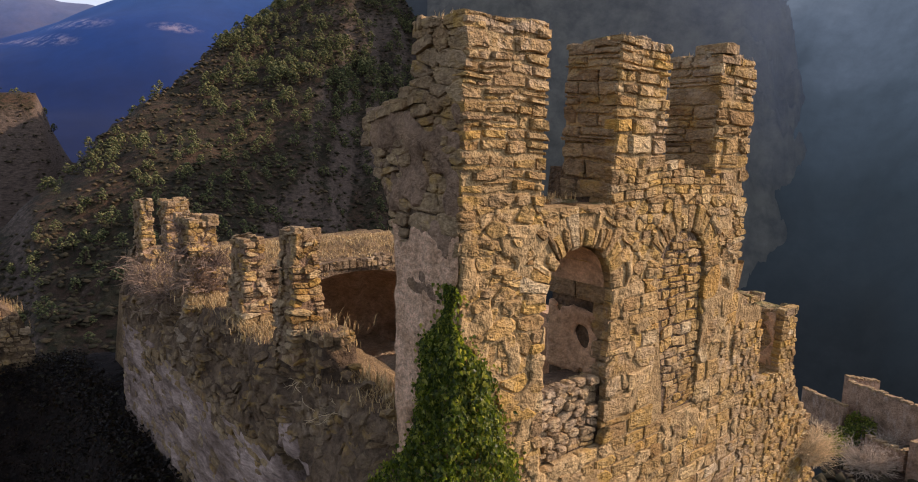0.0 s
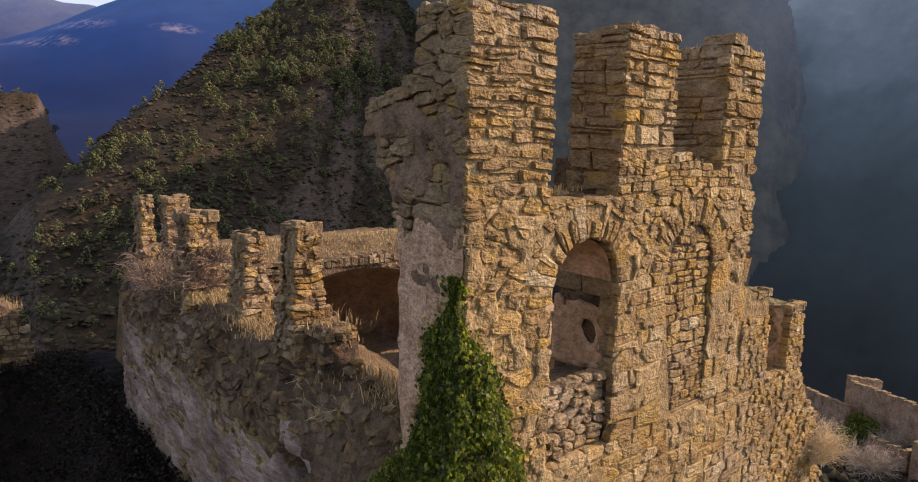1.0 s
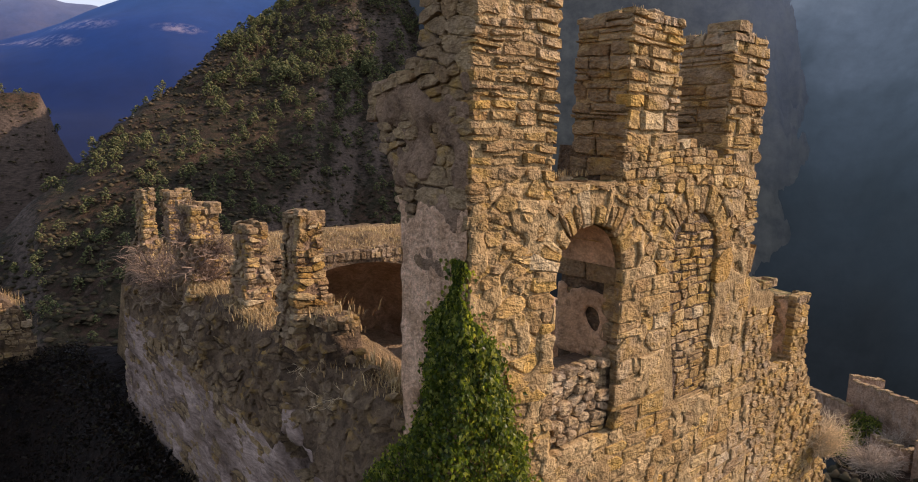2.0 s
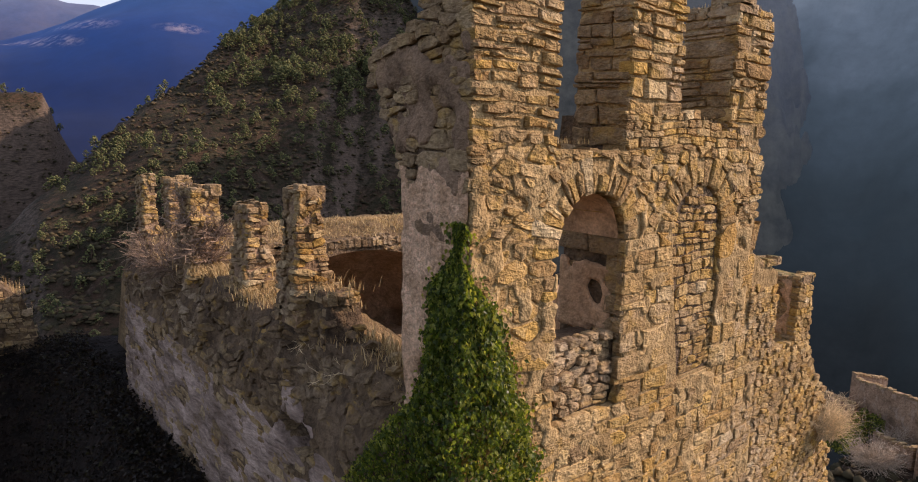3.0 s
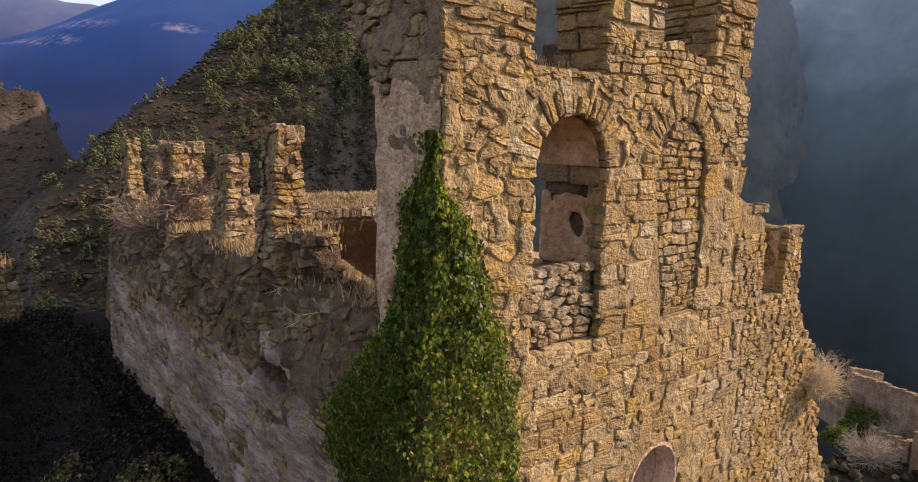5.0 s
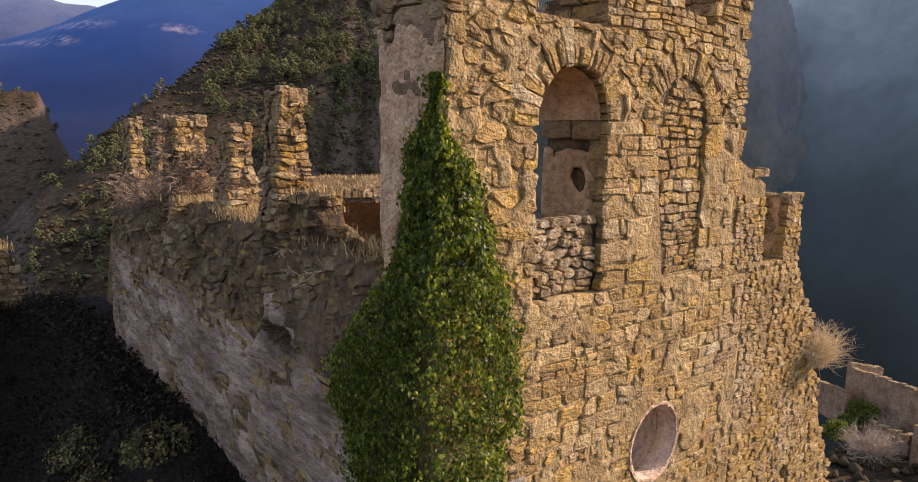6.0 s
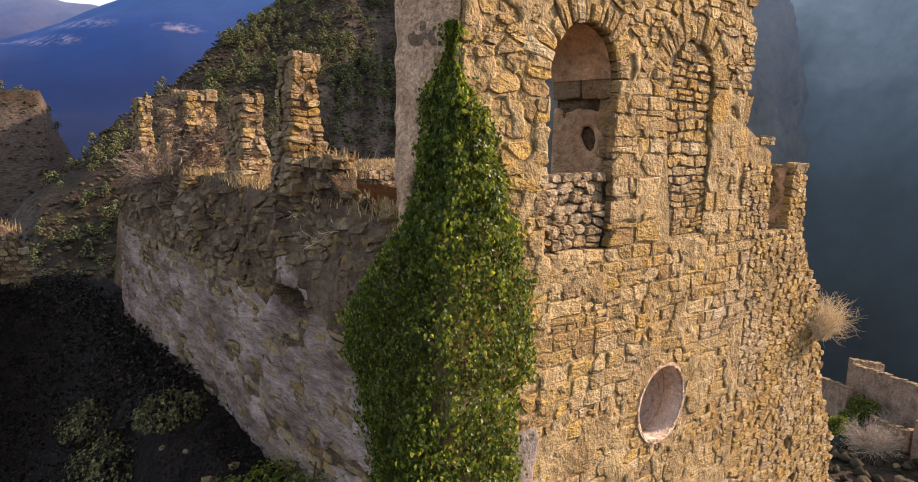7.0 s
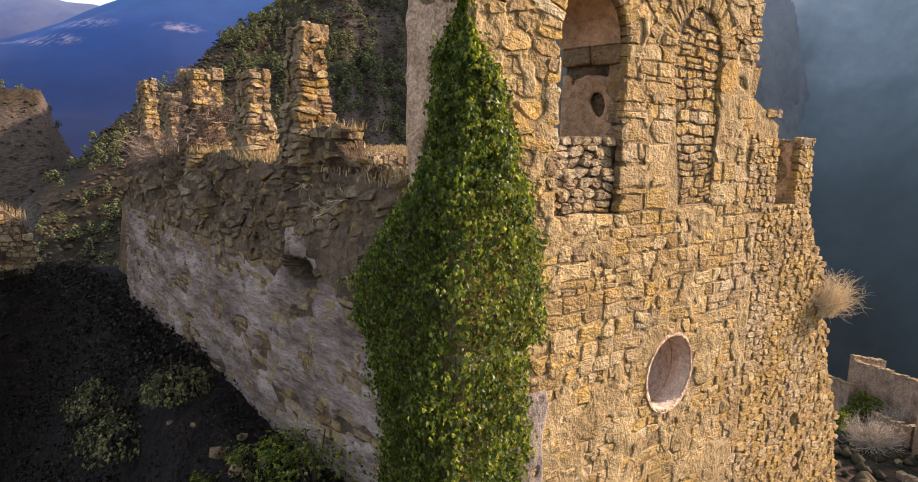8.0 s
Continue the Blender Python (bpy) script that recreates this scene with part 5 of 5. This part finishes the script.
def boulder(name, label, x, y, size, material, seed, flat=0.7, z=None, category="stone", group=""):
    rr = random.Random(seed)
    bm = bmesh.new()
    bmesh.ops.create_icosphere(bm, subdivisions=2 if size > 0.4 else 1, radius=1)
    for v in bm.verts:
        k = 1 + 0.6 * nz(v.co.x, v.co.y, v.co.z + seed, 1.3) + 0.25 * nz(v.co.x, v.co.y, v.co.z + seed, 3)
        v.co = Vector((v.co.x * k, v.co.y * k * 0.85, v.co.z * k * flat)) * size
    bmesh.ops.rotate(bm, verts=bm.verts[:], matrix=Euler((rr.uniform(-0.4, 0.4), rr.uniform(-0.4, 0.4), rr.uniform(0, 6))).to_matrix())
    zz = near_ground(x, y) + size * flat * 0.45 if z is None else z
    bmesh.ops.translate(bm, verts=bm.verts[:], vec=(x, y, zz))
    ob = part(name, bm, material, None)
    return tagged(ob, label, category, group)


for k in range(16):
    boulder("fallen_stone", "pale fallen building stone on dark ground", 2.4 + r.gauss(0, 0.5), 8.6 + r.gauss(0, 1.0), r.uniform(0.06, 0.16), RUBBLE, k, 0.7, None, "stone", "fallen stones")
for k, (x, y, z, s) in enumerate(((4.2, 7.85, 10.86, 0.14), (4.4, 7.95, 10.9, 0.12), (4.3, 7.5, 10.78, 0.15), (4.40, 7.1, 10.72, 0.12), (4.2, 6.8, 10.66, 0.15), (4.3, 6.5, 10.6, 0.12),
                                  (4.15, 6.15, 10.55, 0.14), (3.9, 9.3, 11.3, 0.13))):
    boulder("loose_stone", "pale loose stone on the broken wall top", x, y, s, RUBBLE, 50 + k, 0.5, z, "stone", "loose stones on the wall")

# ---- wall fragment below the crag ----
frag = Face((0, 23.8, 0), (1, 0, 0), (0, 0, 1), (0, -1, 0))
bm = solid([(-4, -14), (-4, 9.2), (0.8, 8.9), (1.6, 8.75), (2.05, 8.4), (2.3, 7.6), (2.5, 6.0), (2.8, 1), (3.4, -14)], [], frag, 1.6)
fragment = part("wall_fragment", bm, CORE, None)
tagged(fragment, "crumbling rubble wall fragment with dry grass on top", "ruined wall")
mass = Mass()
lay(frag, (-3.0, 2.9, 5.2, 9.1), (0.12, 0.28), (0.15, 0.4), r, mass, None, None, 0.01, (-0.04, 0.08), 0.14, 0.08,
    lambda u, v: u < blend([(2, 2.75), (6, 2.5), (7.6, 2.3), (8.4, 2.05), (8.75, 1.6), (8.9, 0.8), (9.2, -4)], v))
mass.make("masonry", RUBBLE_MASS, fragment)
tufts = Mass()
for _ in range(60):
    x = r.uniform(-2, 2.3)
    tuft(tufts, (x, 23.8 + r.uniform(0, 1.0), blend([(-4, 9.2), (0.8, 8.9), (1.6, 8.75), (2.05, 8.4), (2.3, 7.6)], x) + 0.02), r, 14, 0.35, 0.14)
tufts.make("grass", STRAW, fragment)

# ---- ruined village on the terrace ----
def ruin_wall(name, label, a, b, z0, z1, z2, thick, seed, parent=None, openings=()):
    """A broken house wall from a to b on the ground plan, its top from z1 to z2, uneven, with openings (from, to, sill, head)."""
    a, b = Vector((*a, 0)), Vector((*b, 0))
    u = (b - a).normalized()
    length = (b - a).length
    nrm = Vector((u.y, -u.x, 0))
    face = Face(a, u, (0, 0, 1), nrm)
    n = max(int(length / 0.4), 4)
    tops = [(length * i / n, z1 + (z2 - z1) * i / n + 0.22 * nz(i, seed, 1, 0.7)) for i in range(n + 1)]
    holes = [[(p, q), (w, q), (w, h), (p, h)] for p, w, q, h in openings]
    bm = solid([(0, z0)] + tops + [(length, z0)], holes, face, thick)
    if parent is None:
        return tagged(part(name, bm, HOUSE, None), label, "ruined house")
    return part(name, bm, HOUSE, parent)


HOUSE = crumbly("earth-coloured house wall", (0.44, 0.30, 0.20), (0.23, 0.155, 0.10), 0.08, (0.50, 0.40, 0.32), 0.7, 0.5)


def ruin(label, walls, seed):
    root = tagged(new("ruined_house", None), label, "ruined house", "ruined houses")
    for k, (a, b, z0, z1, z2, ops) in enumerate(walls):
        w = ruin_wall("wall", "", a, b, z0, z1, z2, 0.6, seed + k, root, ops)
        cap = Mass()
        rr = random.Random(seed * 7 + k)
        pa, pb = Vector((*a, 0)), Vector((*b, 0))
        u = (pb - pa).normalized()
        length = (pb - pa).length
        s = 0.0
        while s < length - 0.3:
            d = rr.uniform(0.3, 0.6)
            z = z1 + (z2 - z1) * s / length + 0.22 * nz(s / 0.4, seed + k, 1, 0.7)
            st = stone(Face(pa, u, (-u.y, u.x, 0), (0, 0, 1)), squared((s, s + d, -0.08, 0.66), rr), rr, 0.01, z + rr.uniform(0.02, 0.12), -z + 0.15, 0.02)
            if st:
                cap.add(*st)
            s += d
        cap.make("wall_top", RUBBLE_MASS, w, label="pale stones along the broken top")


ruin("roofless earth-coloured ruined house on the terrace below", [((89.6, 29.0), (84.8, 17.5), -21, -14.9, -14.4, []),
     ((89.6, 29.0), (95, 27), -21, -14.4, -15.5, []), ((84.8, 17.5), (91, 15), -21, -14.2, -15.0, [])], 3)
ruin("low broken walls of a ruined yard", [((90.0, 34.5), (86.0, 28.0), -21.5, -17.6, -17.0, []), ((81.5, 24.0), (79.0, 19.4), -21.5, -18.0, -17.6, []), ((79.0, 19.4), (84, 18), -21.5, -17.6, -17.8, [])], 9)
ruin("corner of a pale ruined house", [((77.5, 18.2), (76.5, 13), -21.5, -15.6, -15.2, []), ((77.5, 18.2), (83, 17), -21.5, -15.6, -16, [])], 15)
ruin("brown ruined wall nearer the castle", [((71.0, 18.2), (69.0, 14.5), -23, -19.4, -18.8, []), ((66, 25.5), (63.5, 21.0), -24, -20.0, -19.4, [])], 21)
for k, (x, y, z, rad) in enumerate(((86.0, 26.0, -19.6, 2.2), (79.6, 26.5, -20.2, 1.9), (83.5, 26.6, -20.3, 1.7))):
    leafy("evergreen_shrub", "dense green shrub among the ruined walls", (x, y, z), rad, 1700, 0.28, IVY, 60 + k, 1.15, "shrub")
GREY_TWIG = plain("grey twigs", (0.50, 0.41, 0.31), island=True)
twig_bush("bare_tree", "bushy leafless grey tree among the ruins", (76.0, 21.9, -19.4), 2.9, 420, GREY_TWIG, 71, 0.7, 0.03, None, "tree")
twig_bush("bare_tree", "small leafless grey tree among the ruins", (84.0, 22.6, -19.8), 2.4, 90, GREY_TWIG, 72, 1.2, 0.025, None, "tree")
for k in range(7):
    boulder("rubble_block", "pale block of fallen rubble on the terrace", 70 + r.uniform(0, 12), 17.5 + r.uniform(0, 11), r.uniform(0.25, 0.45), RUBBLE, 90 + k, 0.45, None, "stone", "rubble on the terrace")


# ---- trees and scrub on the spur ----
def blob(mass, p, sx, sz, r):
    """A small uneven clump of needles or leaves."""
    v = []
    for a in range(5):
        t = 2 * math.pi * a / 5 + r.uniform(-0.3, 0.3)
        k = r.uniform(0.7, 1.25)
        v.append((p[0] + sx * k * math.cos(t), p[1] + sx * k * math.sin(t), p[2] + sz * r.uniform(-0.35, 0.35)))
    v += [(p[0] + sx * r.uniform(-0.3, 0.3), p[1], p[2] + sz * r.uniform(0.7, 1.2)), (p[0], p[1], p[2] - sz * r.uniform(0.4, 0.8))]
    mass.add(v, [(a, (a + 1) % 5, 5) for a in range(5)] + [((a + 1) % 5, a, 6) for a in range(5)])


r = random.Random(77)
woods, trunks, scrub = Mass(), Mass(), Mass()


def on_slope(az, d):
    x, y = d * math.sin(radians(az)), d * math.cos(radians(az))
    return x, y, height(x, y)


def pine(x, y, z, h):
    tube(trunks, [(x, y, z - 0.5), (x, y, z + h * 0.5), (x + r.uniform(-0.2, 0.2), y, z + h * 0.95)], 0.035 * h, 0.01 * h, 5)
    wide = h * r.uniform(0.30, 0.46)
    for _ in range(46):
        t = r.random() ** 0.75
        rad = wide * math.sin(math.pi * (0.18 + 0.80 * t)) ** 0.8 * (0.5 + 0.55 * r.random()) * (1 + 0.5 * nz(x, y, t * 5))
        a = r.uniform(0, 2 * math.pi)
        blob(woods, (x + rad * math.cos(a), y + rad * math.sin(a), z + h * (0.16 + 0.80 * t)), h * 0.085 * r.uniform(0.6, 1.4), h * 0.075 * r.uniform(0.6, 1.4), r)


made = 0
while made < 2200:
    az, d = r.uniform(-4, 40), 150 + 500 * r.random() ** 0.6
    x, y, z = on_slope(az, d)
    dense = nz(x, y, 11, 0.011) + 0.5 * nz(x, y, 5, 0.04)
    up = step(-40, 60, z)
    if 0.6 * dense + (0.30 * up if az > 19 else -0.14) < r.uniform(-0.25, 0.5):
        continue
    made += 1
    pine(x, y, z, r.uniform(4.0, 8.0) * (0.75 + 0.35 * up))
for _ in range(22000):
    az, d = r.uniform(-6, 40), 60 + 580 * r.random() ** 0.7
    x, y, z = on_slope(az, d)
    if nz(x, y, 2, 0.02) < r.uniform(-0.6, 0.3):
        continue
    s = r.uniform(0.5, 1.9)
    blob(scrub, (x, y, z + s * 0.1), s, s * 0.6, r)
for _ in range(900):
    x, y = r.uniform(50, 110), r.uniform(2, 45)
    s = r.uniform(0.3, 0.9)
    blob(scrub, (x, y, near_ground(x, y) + s * 0.2), s, s, r)
# leaf colours near black: they carry the shade of the hollow
SHADE_LEAF = leafy_skin("undergrowth with shade in its colour", [(0.0, (0.012, 0.010, 0.008)), (0.5, (0.022, 0.016, 0.011)), (0.8, (0.042, 0.023, 0.014)), (0.95, (0.045, 0.038, 0.018)), (1.0, (0.075, 0.066, 0.032))], "island", 0.15)
under = Mass()
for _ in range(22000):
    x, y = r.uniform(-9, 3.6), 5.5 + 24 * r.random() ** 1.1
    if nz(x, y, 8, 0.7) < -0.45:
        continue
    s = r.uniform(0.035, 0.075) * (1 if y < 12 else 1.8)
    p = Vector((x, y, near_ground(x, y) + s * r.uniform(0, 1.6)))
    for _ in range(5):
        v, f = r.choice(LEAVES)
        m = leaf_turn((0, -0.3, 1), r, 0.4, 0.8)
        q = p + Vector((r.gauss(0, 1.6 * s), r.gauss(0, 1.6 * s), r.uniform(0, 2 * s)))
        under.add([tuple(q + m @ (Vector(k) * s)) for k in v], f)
tagged(under.make("undergrowth", SHADE_LEAF), "tangled undergrowth below the side wall, coloured dark for its shade", "undergrowth")
tagged(trunks.make("pine_trunks", BARK), "thin trunks of the pines on the spur", "trunks")
tagged(woods.make("pine_wood", PINE, smooth=True), "scattered green pines on the dry spur", "pine wood")
tagged(scrub.make("scrub", SCRUB, smooth=True), "low brown scrub over the hillside", "scrub")
